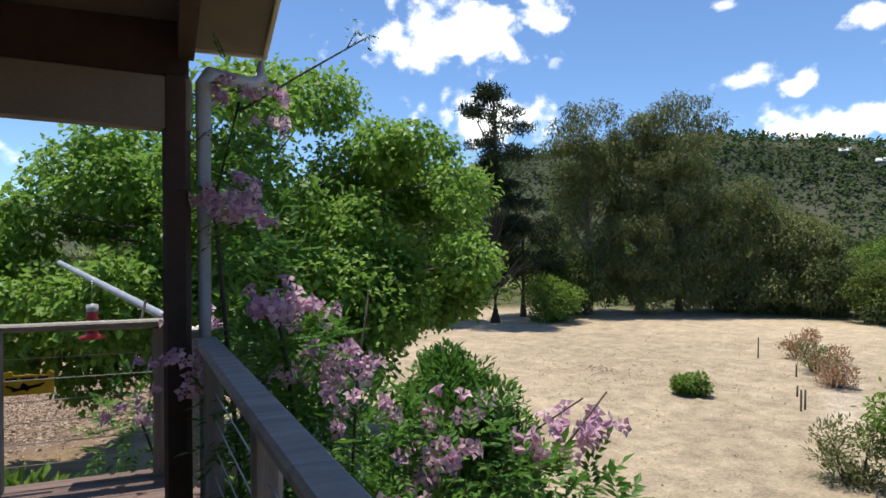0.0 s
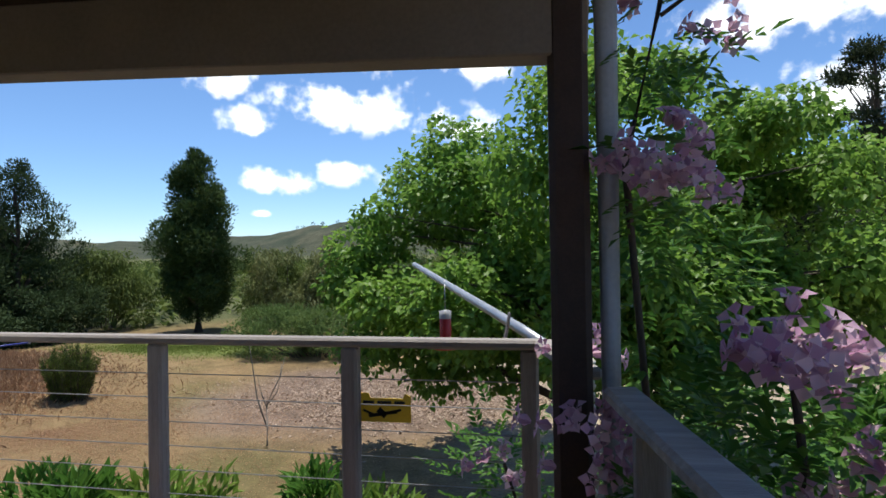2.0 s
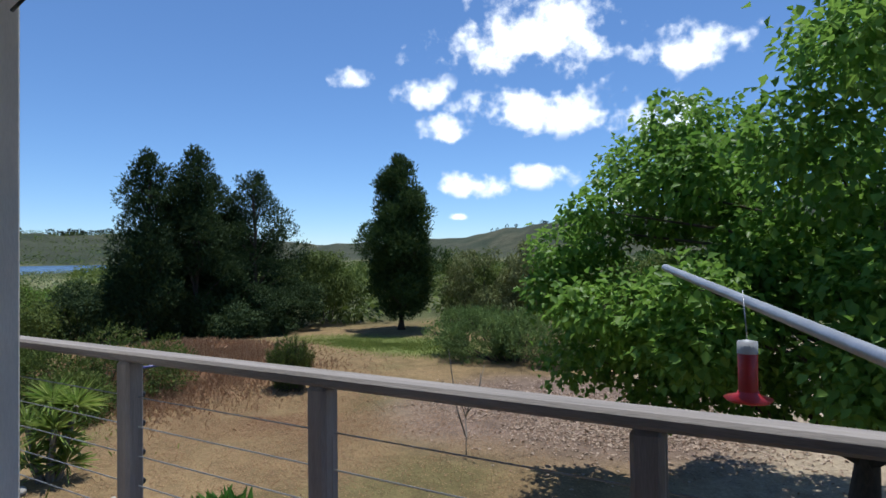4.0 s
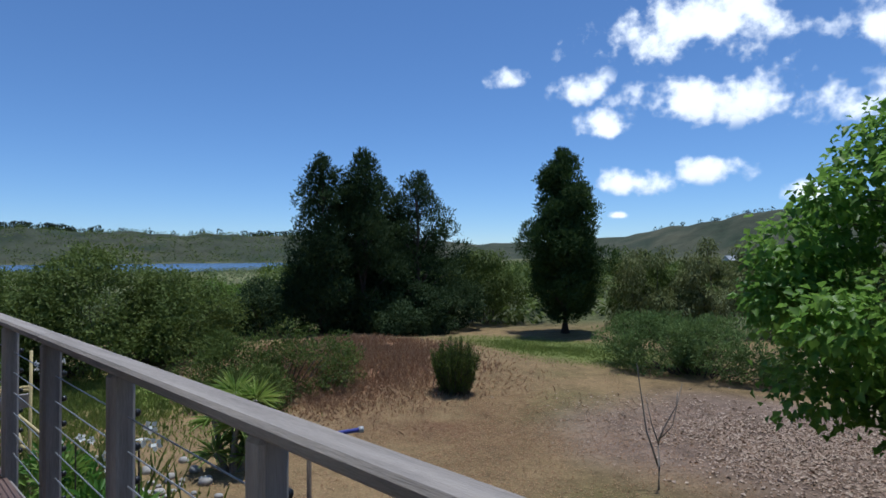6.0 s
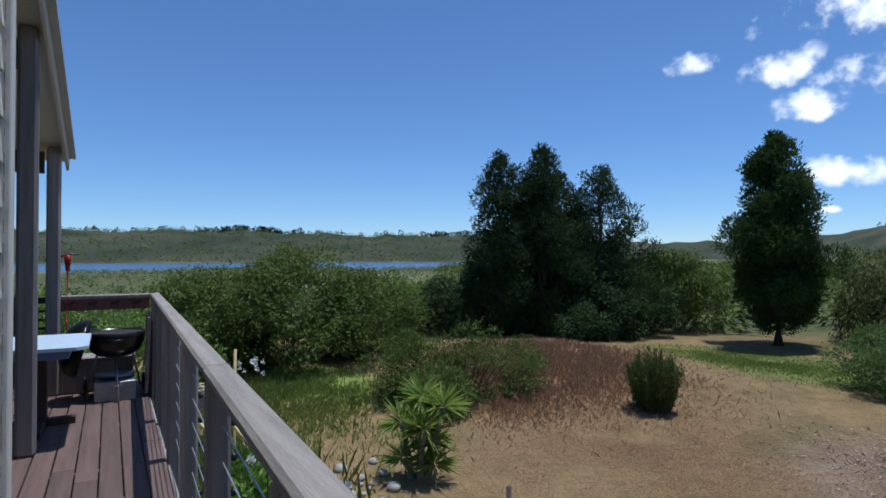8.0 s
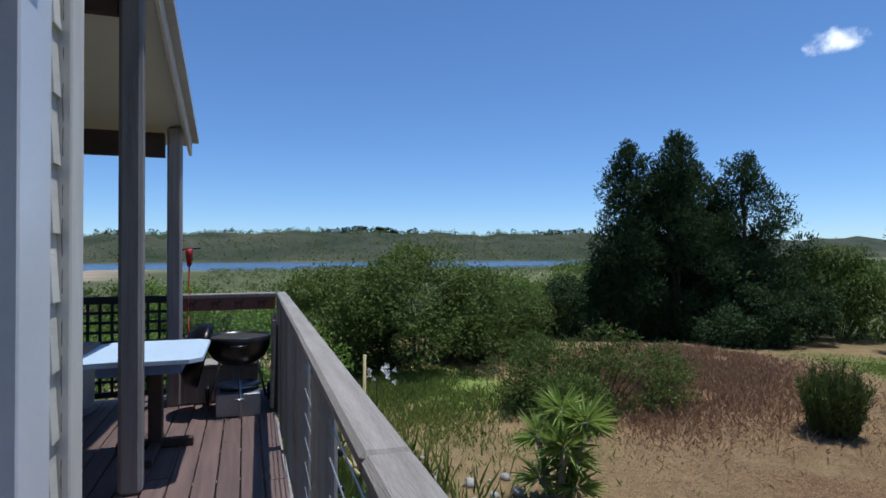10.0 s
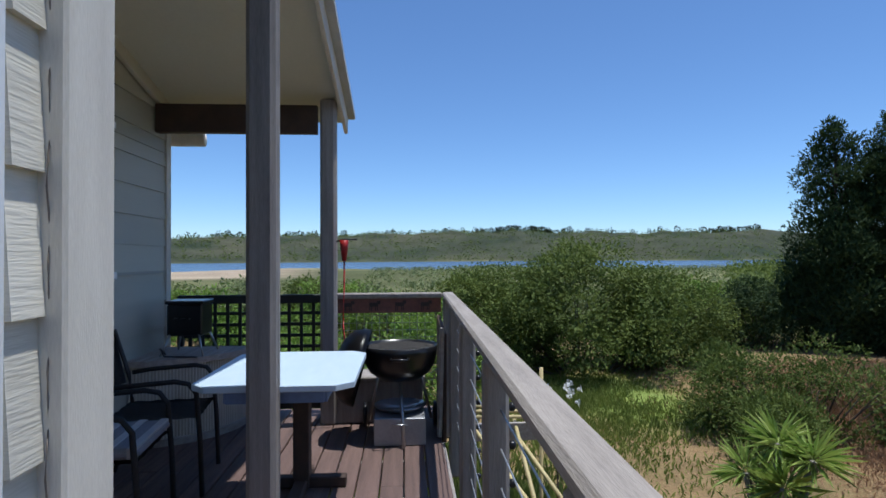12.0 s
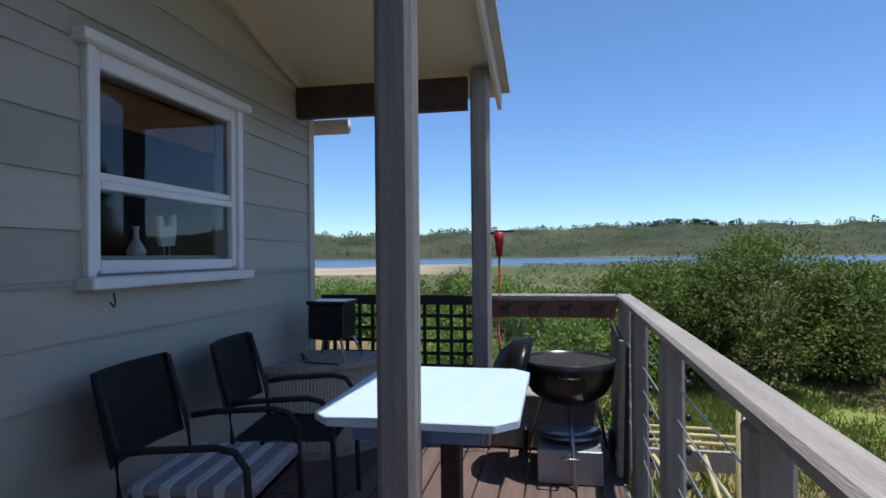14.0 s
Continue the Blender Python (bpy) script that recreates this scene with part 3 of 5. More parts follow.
# window with white frame
win = empty("window_1", "white painted wooden casement window with dark panes", "window", (WX0, PY, WZ0))
win["kind"] = "structure"
ww, wh = WX1 - WX0, WZ1 - WZ0
bm = bmesh.new()
add_box(bm, -0.05, 0.0, -0.1, 0.05, -0.02, wh, 0.005)
add_box(bm, ww, ww + 0.05, -0.1, 0.05, -0.02, wh, 0.005)
add_box(bm, 0.0, 0.04, -0.08, 0.03, 0.0, wh, 0.005)
add_box(bm, ww - 0.04, ww, -0.08, 0.03, 0.0, wh, 0.005)
add_box(bm, 0.04, ww - 0.04, -0.08, 0.03, wh - 0.075, wh, 0.005)
add_box(bm, 0.04, ww - 0.04, -0.08, 0.03, -0.01, 0.045, 0.005)
add_box(bm, 0.04, ww - 0.04, -0.08, 0.03, 0.335, 0.37, 0.005)
add_box(bm, 0.04, ww - 0.04, -0.07, 0.018, 0.37, 0.405, 0.004)
part("frame", mesh_of("frame", bm, WHITE), win)
box("head_board", -0.09, ww + 0.10, 0.0, 0.085, wh, wh + 0.045, WHITE, 0.004, win)
box("sill", -0.08, ww + 0.08, 0.0, 0.10, -0.07, -0.021, WHITE, 0.006, win)
for z0, z1 in ((0.045, 0.335), (0.405, wh - 0.075)):
    glass_pane(0.04, ww - 0.04, 0.0, z0, z1, win)
# blind, duck and vase behind the panes
bl = box("window_blind", WX0 + 0.06, WX1 - 0.06, PY - 0.085, PY - 0.07, 1.88, 2.06, BLIND, 0.004)
tagged(bl, "rolled orange bamboo blind behind the window", "blind")
bm = bmesh.new()
add_lathe(bm, [(0.0, 0), (0.038, 0), (0.045, 0.02), (0.028, 0.055), (0.013, 0.08), (0.011, 0.125), (0.017, 0.14), (0.0, 0.14)], 16)
bmesh.ops.recalc_face_normals(bm, faces=bm.faces)
vase = tagged(part("bottle_vase", mesh_of("bottle_vase", bm, WHITE, True), m=pose(-9.22, PY - 0.13, 1.305)), "small white bottle vase on the inner sill", "vase")
hen = empty("hen_ornament", "white cut-out hen ornament on the inner sill", "ornament", (-9.43, PY - 0.13, 1.305))
bm = bmesh.new()
hp = [(-0.05, 0.05), (0.05, 0.045), (0.07, 0.11), (0.075, 0.2), (0.05, 0.2), (0.025, 0.15), (-0.02, 0.15), (-0.035, 0.2), (-0.06, 0.215), (-0.07, 0.15), (-0.06, 0.09)]
f0 = bm.faces.new([bm.verts.new((x, 0, z)) for x, z in hp])
ex = bmesh.ops.extrude_face_region(bm, geom=[f0])
bmesh.ops.translate(bm, vec=(0, 0.02, 0), verts=[v for v in ex["geom"] if isinstance(v, bmesh.types.BMVert)])
bmesh.ops.recalc_face_normals(bm, faces=bm.faces)
part("body", mesh_of("body", bm, WHITE), hen)
for o in (-0.02, 0.02):
    tube("leg", [(o, 0.01, 0.05), (o, 0.01, 0.0)], 0.004, BAMBOO, 5, hen)
box("shelf", WX0 - 0.02, WX1 + 0.02, PY - 0.30, PY - 0.055, 1.275, 1.305, WHITE, 0.003)
tagged(bpy.data.objects["shelf"], "white inner window shelf", "shelf", kind="structure")
hk = tube("wall_hook", [(-8.86, PY + 0.05, 1.15), (-8.86, PY + 0.06, 1.11), (-8.84, PY + 0.07, 1.095), (-8.82, PY + 0.07, 1.115)], 0.004, BLACK, 6)
tagged(hk, "small black metal hook under the window sill", "hook")

# ---- covered terrace: beam, posts, roof ----
TP = (-0.21, 3.17)
# beam and soffit are coloured dark to stand for the shade up here
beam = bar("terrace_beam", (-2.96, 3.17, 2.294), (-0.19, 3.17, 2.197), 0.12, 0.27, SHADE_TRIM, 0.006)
tagged(beam, "painted timber beam over the terrace, shade put into its colour", "beam", kind="structure")
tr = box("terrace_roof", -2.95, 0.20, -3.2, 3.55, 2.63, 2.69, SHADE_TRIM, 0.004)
tagged(tr, "terrace roof with soffit coloured dark for shade", "roof", kind="structure")
box("fascia_board", -2.95, 0.20, 3.55, 3.575, 2.61, 2.76, CREAM_TRIM)
tagged(bpy.data.objects["fascia_board"], "cream fascia board of the terrace roof", "trim", kind="structure")
box("fascia_board", 0.20, 0.225, -3.2, 3.575, 2.61, 2.76, CREAM_TRIM)
tagged(bpy.data.objects["fascia_board.001"], "cream fascia board of the terrace roof", "trim", kind="structure")
# added dark sheet: stands for the shade under the roof above the beam
box("infill_board", -2.72, -0.20, 3.14, 3.20, 2.25, 2.63, DARK_BEAM, 0.004)
tagged(bpy.data.objects["infill_board"], "added dark board standing for the shaded gap between beam and roof", "trim", kind="structure")
bar("rafter_beam", (-0.21, 3.10, 2.52), (0.25, -3.1, 2.52), 0.08, 0.20, DARK_BEAM)
tagged(bpy.data.objects["rafter_beam"], "dark stained beam under the terrace roof", "beam", kind="structure")
box("wall_back", -2.75, 1.2, -2.62, -2.5, -0.2, 2.63, CREAM, 0)
tagged(bpy.data.objects["wall_back"], "plain wall behind the terrace", "wall", kind="structure")
tagged(square_post("terrace_post", TP[0] - 0.05, TP[1], -3.6, 2.36, 0.13, DARK_BEAM, seed=5), "dark stained timber terrace post", "post")
dp = tube("downpipe", [(-0.13, 3.19, -3.4), (-0.13, 3.19, 2.34), (-0.10, 3.24, 2.40), (0.12, 3.52, 2.44), (0.19, 3.60, 2.50), (0.19, 3.60, 2.74)], 0.04, PIPE, 12)
tagged(dp, "grey plastic downpipe with elbows beside the post", "downpipe")

# ---- railing ----
POSTS_X = [-1.32, -2.42, -3.54, -4.66, -5.78, -6.89, -8.02, -9.14, -10.2, -11.1]


def rail_y(x):
    """Line of the garden railing, which runs slightly away from the house."""
    return RAIL_Y + 0.022 * (-x - 1.4)


rail = empty("deck_railing", "weathered grey timber deck railing with steel cables", "railing", (0, 0, 0))
for a, b in ((-11.16, -5.84), (-5.835, -0.36)):
    bar("handrail", (a, rail_y(a), RAIL_TOP - 0.0225), (b, rail_y(b), RAIL_TOP - 0.0225), 0.10, 0.045, GREY_WOOD, 0.012, rail)
bar("handrail", (-0.36, RAIL_Y, RAIL_TOP - 0.023), (-0.19, 3.32, RAIL_TOP - 0.023), 0.10, 0.045, GREY_WOOD, 0.012, rail)
bar("handrail", (-0.12, 3.05, RAIL_TOP - 0.023), (0.53, -1.9, RAIL_TOP - 0.023), 0.11, 0.045, GREY_WOOD, 0.012, rail)
for k, x in enumerate([*POSTS_X, -0.42]):
    square_post("baluster_post", x, rail_y(x) - 0.003, -0.25, RAIL_TOP - 0.045, 0.085, GREY_POST, rail, seed=20 + k)
for k, f in enumerate((0.06, 0.30, 0.55, 0.8)):
    square_post("baluster_post", -0.12 + 0.65 * f, 3.05 - 4.95 * f, -0.25, RAIL_TOP - 0.045, 0.085, GREY_POST, rail, seed=50 + k)
bm = bmesh.new()
for z in (0.14, 0.27, 0.40, 0.53, 0.66, 0.79):
    add_tube(bm, [(-11.1, rail_y(-11.1) + 0.01, z), (-0.42, rail_y(-0.42) + 0.01, z)], 0.003, 5)
    add_tube(bm, [(-0.12, 3.05, z), (0.53, -1.9, z)], 0.003, 5)
part("cable", mesh_of("cable", bm, GALV), rail)
bm = bmesh.new()
add_tube(bm, [(0, 0.04, 0), (0, 0.05, 0), (0, 0.06, 0), (0, 0.068, 0)], [0.010, 0.016, 0.016, 0.008], 8)
fit_me = mesh_of("cable_fitting", bm, BLACK, True)
for x in POSTS_X:
    for z in (0.14, 0.27, 0.40, 0.53, 0.66, 0.79):
        part("cable_fitting", fit_me, rail, pose(x, rail_y(x), z))
# end railing with a tiled band
er = empty("end_railing", "grey timber end railing with a brown tile band", "railing", (0, 0, 0))
bar("handrail", (-11.1, 4.18, RAIL_TOP - 0.023), (-11.1, 3.22, RAIL_TOP - 0.023), 0.11, 0.045, GREY_WOOD, 0.01, er)
box("tile_band", -11.11, -11.07, 3.28, 4.17, 0.83, RAIL_TOP - 0.047, TERRACOTTA, 0.004, er)
for k in range(4):
    y = 3.38 + k * 0.22
    bm = bmesh.new()
    add_box(bm, -11.069, -11.063, y - 0.045, y + 0.03, 0.885, 0.92, 0.003)
    add_box(bm, -11.069, -11.063, y + 0.02, y + 0.05, 0.905, 0.935, 0.003)
    for o in (-0.04, -0.025, 0.01, 0.025):
        add_box(bm, -11.069, -11.063, y + o - 0.004, y + o + 0.004, 0.85, 0.888)
    part("relief", mesh_of("relief", bm, BRASS_DARK), er)
bm = bmesh.new()
for k in range(1, 13):
    add_tube(bm, [(-11.1, 3.25 + 0.065 * k, 0.06), (-11.1, 3.25 + 0.065 * k, 0.83)], 0.0022, 4)
for k in range(1, 13):
    add_tube(bm, [(-11.1, 3.25, 0.06 + 0.062 * k), (-11.1, 4.1, 0.06 + 0.062 * k)], 0.0022, 4)
part("mesh_wire", mesh_of("mesh_wire", bm, GALV), er)
# trellis
trel = empty("trellis", "black stained square lattice trellis panel", "trellis", (-10.98, 2.0, 0))
bm = bmesh.new()
add_box(bm, -0.03, 0.03, 0, 1.24, 0.93, 1.0, 0.005)
add_box(bm, -0.025, 0.025, 0, 1.24, 0.06, 0.11, 0.004)
add_box(bm, -0.025, 0.025, 0, 0.045, 0.0, 0.93, 0.004)
add_box(bm, -0.025, 0.025, 1.195, 1.24, 0.0, 0.93, 0.004)
part("frame", mesh_of("frame", bm, BLACK_WOOD), trel)
bm = bmesh.new()
for k in range(1, 12):
    add_box(bm, 0.0, 0.012, k * 0.1 - 0.013, k * 0.1 + 0.013, 0.11, 0.93)
for k in range(1, 9):
    add_box(bm, -0.012, -0.001, 0.045, 1.195, 0.11 + k * 0.092 - 0.013, 0.11 + k * 0.092 + 0.013)
part("lattice", mesh_of("lattice", bm, BLACK_WOOD), trel)

# joists and piles under the deck
bm = bmesh.new()
for k in range(20):
    x = -11.1 + k * 0.6
    add_box(bm, x - 0.022, x + 0.022, -2.45, 4.1, -0.20, -0.032)
add_box(bm, DECK_END, 0.1, 4.10, 4.14, -0.22, -0.03)
for k in range(6):
    x = -11 + k * 2.1
    for y in (1.0, 3.9):
        add_box(bm, x - 0.07, x + 0.07, y - 0.07, y + 0.07, GROUND - 0.3, -0.2)
tagged(part("deck_frame", mesh_of("deck_frame", bm, GREY_POST)), "timber joists and piles carrying the deck", "frame", kind="structure")


# ---- trees and shrubs ----
def tree(name, label, at, shapes, leaf, count, length, width, bark, r0, top, clump, n_clumps, seed, droop=0.2, every=2, inner=0.5):
    """Trunk, limbs and a crown of small leaves in uneven clumps; shapes are ellipsoids above the foot."""
    t = empty(name, label, "tree", (*at, GROUND))
    cl = []
    for i, s in enumerate(shapes):
        cl += clumps_on(s, n_clumps, clump * min(1.0, (s[3] / shapes[0][3]) ** 0.5), seed + i)
    crown("crown", cl, count, length, width, leaf, t, droop, inner=inner)
    limbs("trunk", (0, 0, -0.15), top, r0, cl, bark, t, every, seed)
    return t


def shrub(name, label, at, shapes, leaf, count, length, width, clump, n_clumps, seed, droop=0.0, z=GROUND, out=0.9):
    t = empty(name, label, "bush", (*at, z))
    cl = []
    for i, s in enumerate(shapes):
        cl += clumps_on(s, n_clumps, clump, seed + i)
    cl = [c for c in cl if c[2] > -0.1]
    crown("foliage", cl, count, length, width, leaf, t, droop, out)
    bm = bmesh.new()
    for c in cl[::2]:
        add_tube(bm, [(c[0] * 0.3, c[1] * 0.3, -0.1), (c[0] * 0.7, c[1] * 0.7, c[2] * 0.6), c[:3]], [0.03, 0.02, 0.008], 4)
    part("stems", mesh_of("stems", bm, BARK), t)
    return t


# the big broad-leaved tree beside the terrace
tree("broadleaf_tree", "large bright green broad-leaved tree with dense crown", (0.5, 15.4),
     [(0.8, 0, 6.0, 4.7, 4.4, 4.1), (-3.3, -0.3, 4.5, 2.6, 2.6, 2.6), (4.0, -0.3, 5.5, 2.7, 2.6, 3.1), (0.0, -1.8, 3.6, 4.2, 2.6, 1.8)],
     L_TREE, 82000, 0.16, 0.13, BARK, 0.22, (0.6, 0, 7.9), 0.9, 44, 11, 0.45, 3)

def conifer(name, label, at, h, w, low, belly, leaf, count, seed, jag=0.25, power=1.5):
    """Conifer: clumps follow a bellied cone with a ragged top; h high, w the widest radius."""
    g_ = np.random.default_rng(seed)
    t = empty(name, label, "tree", (*at, GROUND))
    cl = []
    for k in range(120):
        f = (k + 0.5) / 120
        z = low + (h - low) * f
        prof = (min(1.0, (f + 0.12) / belly) if f < belly else (1 - ((f - belly) / (1 - belly)) ** power) ** 0.75)
        r = w * max(0.10, prof) * (1 - jag * g_.random())
        a_ = g_.random() * math.tau
        q = r * (0.45 + 0.5 * g_.random())
        sz = 0.32 + 0.62 * prof * (0.7 + 0.5 * g_.random())
        cl.append((math.cos(a_) * q, math.sin(a_) * q, z - 0.25, sz, sz, sz * 0.85))
    crown("crown", cl, count, 0.24, 0.075, leaf, t, -0.7)
    limbs("trunk", (0, 0, -0.15), (0, 0, h * 0.94), 0.26, cl, BARK, t, 4, seed)
    return t


conifer("cypress_tree", "tall dense dark green columnar conifer on the lawn", (-22.6, 36.2), 12.0, 3.1, 1.2, 0.35, L_CYP, 50000, 21, 0.45, 2.2)
for at, h, w, sd in (((-34.0, 25.4), 11.7, 3.2, 31), ((-32.9, 28.0), 12.3, 3.3, 32), ((-32.6, 32.6), 11.2, 5.0, 33), ((-35.0, 31.0), 11.0, 3.8, 34)):
    conifer("conifer_tree", "dark green spreading conifer in a dense clump", at, h, w, 0.2, 0.22, L_FIR, 32000, sd, 0.5, 2.0)["group"] = "conifer clump"
for at, s, sd in (((-35.4, 22.6), (2.8, 2.6, 1.9), 35), ((-29.6, 30.6), (2.4, 2.0, 1.6), 36), ((-29.9, 33.4), (2.4, 2.4, 1.9), 37), ((-29.0, 27.8), (1.6, 1.6, 1.0), 38)):
    shrub("undergrowth_bush", "dark shrub under the conifers", at, [(0, 0, s[2], *s)], L_FIR, 6000, 0.2, 0.09, 0.7, 24, sd)["group"] = "undergrowth"

# pine on the open ground
pine = empty("pine_tree", "tall dark pine with open ragged top and bare trunk", "tree", (16.6, 34.3, GROUND))
gp = np.random.default_rng(41)
pcl = []
for k in range(46):
    z = 3.4 + 11.6 * (k / 45)
    reach = 2.7 * (1 - (k / 45)) ** 0.45 + 0.6
    reach *= 0.55 if 7.2 < z < 9.4 else 1.0
    a = gp.random() * math.tau
    q = reach * (0.45 + 0.55 * gp.random())
    s = 0.5 + 0.45 * gp.random()
    pcl.append((math.cos(a) * q, math.sin(a) * q, z + 0.2 * q, s * 1.1, s * 1.1, s * 0.4))
crown("crown", pcl, 12000, 0.3, 0.08, L_PINE, pine, -0.5, 0.6, 0.2)
limbs("trunk", (0, 0, -0.2), (0, 0, 15.0), 0.3, pcl, BARK, pine, 1, 42)
for at, h, sd in (((13.4, 36.1), 7.5, 43), ((19.8, 36.4), 8.0, 44), ((10.5, 38.2), 7.0, 45)):
    tree("pine_tree", "dark shaded pine behind the open ground", at, [(0, 0, h * 0.62, 2.4, 2.4, h * 0.36)], L_PINE, 9000, 0.3, 0.09, BARK, 0.2, (0, 0, h), 0.9, 26, sd, -0.4)

# gum trees with a deep shaded skirt
for at, h, w, sd in (((25.7, 37.2), 16.6, 3.6, 51), ((29.2, 35.5), 15.4, 3.4, 52), ((32.2, 34.9), 17.2, 4.0, 53), ((36.2, 32.8), 10.0, 3.4, 54), ((39.1, 30.1), 7.0, 3.0, 56)):
    tree("gum_tree", "tall olive-green gum tree with drooping foliage", at,
         [(0, 0, h * 0.72, w * 0.85, w * 0.85, h * 0.25), (0.4, -0.4, h * 0.40, w, w, h * 0.24), (-0.3, -0.9, h * 0.17, w * 0.9, w * 0.8, h * 0.13)],
         L_GUM, 26000, 0.27, 0.10, PALE_BARK, 0.3, (0, 0, h * 0.93), 0.95, 34, sd, 0.9)["group"] = "gum trees"
for at, s, sd in (((20.0, 33.3), (1.6, 1.4, 1.4), 61), ((23.1, 35.8), (2.2, 1.6, 1.9), 62), ((42.6, 26.4), (3.0, 2.6, 2.6), 63), ((39.4, 24.0), (2.6, 2.2, 1.9), 64), ((45.4, 21.8), (3.2, 2.8, 3.2), 65), ((34.5, 12.8), (3.6, 2.8, 2.2), 67), ((47.7, 28.3), (3.4, 3.4, 3.6), 68)):
    shrub("garden_bush", "mixed green bush at the edge of the open ground", at, [(0, 0, s[2], *s)], L_LIME if sd % 2 else L_BUSH, 6500, 0.2, 0.1, 0.75, 24, sd)["group"] = "edge bushes"

# willowy hedge behind the green lawn
for at, s, sd, lf in (((-18.5, 40.5), (2.6, 2.2, 3.1), 71, L_GUM), ((-15.0, 42.0), (3.0, 2.2, 3.1), 72, L_GUM), ((-11.0, 43.0), (3.2, 2.4, 2.6), 73, L_REED), ((-30.5, 37.5), (3.6, 2.4, 2.8), 74, L_BUSH), ((-6.0, 42.5), (3.2, 2.4, 2.6), 75, L_BUSH), ((-1.0, 43.0), (3.6, 2.4, 3.0), 76, L_BUSH), ((4.5, 42.0), (3.4, 2.4, 3.0), 77, L_BUSH), ((-21.0, 42.5), (2.4, 2.4, 2.9), 78, L_BUSH)):
    shrub("hedge_tree", "drooping grey-green shrubby tree behind the lawn", at, [(0, 0, s[2] * 0.95, *s)], lf, 9500, 0.24, 0.08, 0.8, 34, sd, 1.2)["group"] = "hedge trees"

shrub("rosemary_bush", "wide low rounded green herb bush", (-11.2, 28.0), [(-1.8, 0.2, 1.0, 2.4, 1.8, 1.35), (1.4, 0.6, 1.0, 2.8, 1.9, 1.4)], L_ROSE, 24000, 0.16, 0.05, 0.6, 44, 81, -0.6)

def tufted_shrub(name, label, at, radius, h, n, leaf, seed):
    """Many upright shoots set with narrow leaves, bare and brown at the foot."""
    g_ = np.random.default_rng(seed)
    t = empty(name, label, "bush", (*at, GROUND))
    P, D, N = [], [], []
    bm = bmesh.new()
    for _ in range(n):
        a, q = g_.random() * math.tau, radius * g_.random() ** 0.5
        foot = np.array([math.cos(a) * q * 0.55, math.sin(a) * q * 0.55, 0.0])
        tip = np.array([math.cos(a) * q * 1.1, math.sin(a) * q * 1.1, h * (0.72 + 0.33 * g_.random()) * (1 - 0.25 * (q / radius) ** 2)])
        add_tube(bm, [tuple(foot), tuple(foot * 0.5 + tip * 0.5), tuple(tip)], [0.010, 0.007, 0.003], 3)
        m_ = 46
        f = 0.18 + 0.82 * g_.random(m_)
        P.append(foot + (tip - foot) * f[:, None] + g_.normal(0, 0.025, (m_, 3)))
        D.append((tip - foot) / h + g_.normal(0, 0.45, (m_, 3)))
        N.append(g_.normal(size=(m_, 3)))
    P, D, N = np.concatenate(P), np.concatenate(D), np.concatenate(N)
    part("foliage", leaves_mesh("foliage", P, D, N, 0.10 + 0.08 * g_.random(len(P)), 0.022, leaf), t)
    part("stems", mesh_of("stems", bm, BARK), t)
    return t


tufted_shrub("upright_shrub", "single upright green shrub in dry grass", (-16.0, 18.4), 0.78, 2.1, 230, L_BUSH, 82)
shrub("loose_bush", "loose mid-green bush beside the mound", (-21.3, 14.6), [(0.6, 0.8, 1.0, 2.2, 2.4, 1.6), (-0.6, -1.6, 0.8, 1.7, 1.9, 1.3), (1.6, -1.8, 0.4, 1.2, 1.2, 0.8)], L_BUSH, 26000, 0.12, 0.05, 0.5, 44, 83, -0.5)
shrub("round_bush", "large rounded dense green bush", (-30.2, 11.2), [(0, 0, 2.6, 4.0, 4.6, 2.6), (-0.5, -3.6, 2.0, 3.0, 3.0, 2.2), (-0.6, 3.8, 2.0, 3.0, 3.0, 2.1)], L_BUSH, 60000, 0.155, 0.085, 0.9, 44, 84)
shrub("small_round_bush", "small bright green round bush on bare ground", (14.5, 15.1), [(0, 0, 0.35, 0.5, 0.5, 0.38)], L_LIME, 2600, 0.12, 0.06, 0.2, 22, 85)
shrub("dense_shrub", "dense dark green shrub under the terrace", (3.1, 8.2), [(0, 0, 1.7, 0.95, 1.1, 1.75)], L_VINE, 16000, 0.12, 0.045, 0.32, 46, 86, -0.7)
shrub("dense_shrub", "dense dark green shrub under the terrace", (3.75, 7.6), [(0, 0, 1.4, 0.5, 0.7, 1.6)], L_VINE, 10000, 0.11, 0.04, 0.28, 34, 87, -0.7)
# bush belt on the way to the lagoon
gb = np.random.default_rng(90)
for k in range(20):
    a, r = radians(60 + 62 * k / 19), 40 + 11 * gb.random()
    s = (3.4 + gb.random(), 3.2 + gb.random(), 1.15 + 0.4 * gb.random())
    lf = (L_BUSH, L_LIME, L_BUSH, L_REED)[k % 4]
    shrub("belt_bush", "green wetland bush beyond the garden", (-math.sin(a) * r, math.cos(a) * r), [(0, 0, s[2], *s)], lf, 5500, 0.26, 0.11, 1.0, 24, 900 + k)["group"] = "belt bushes"
for k, (x, y_, h) in enumerate(((-24.5, 4.6, 1.9), (-27.0, 1.5, 2.2), (-22.0, 1.0, 1.6), (-25, -2.0, 2.0))):
    shrub("porch_side_bush", "bright green bush behind the trellis", (x, y_), [(0, 0, h * 0.8, 2.0, 2.0, h)], L_LIME, 6000, 0.16, 0.07, 0.6, 26, 930 + k)["group"] = "porch side bushes"

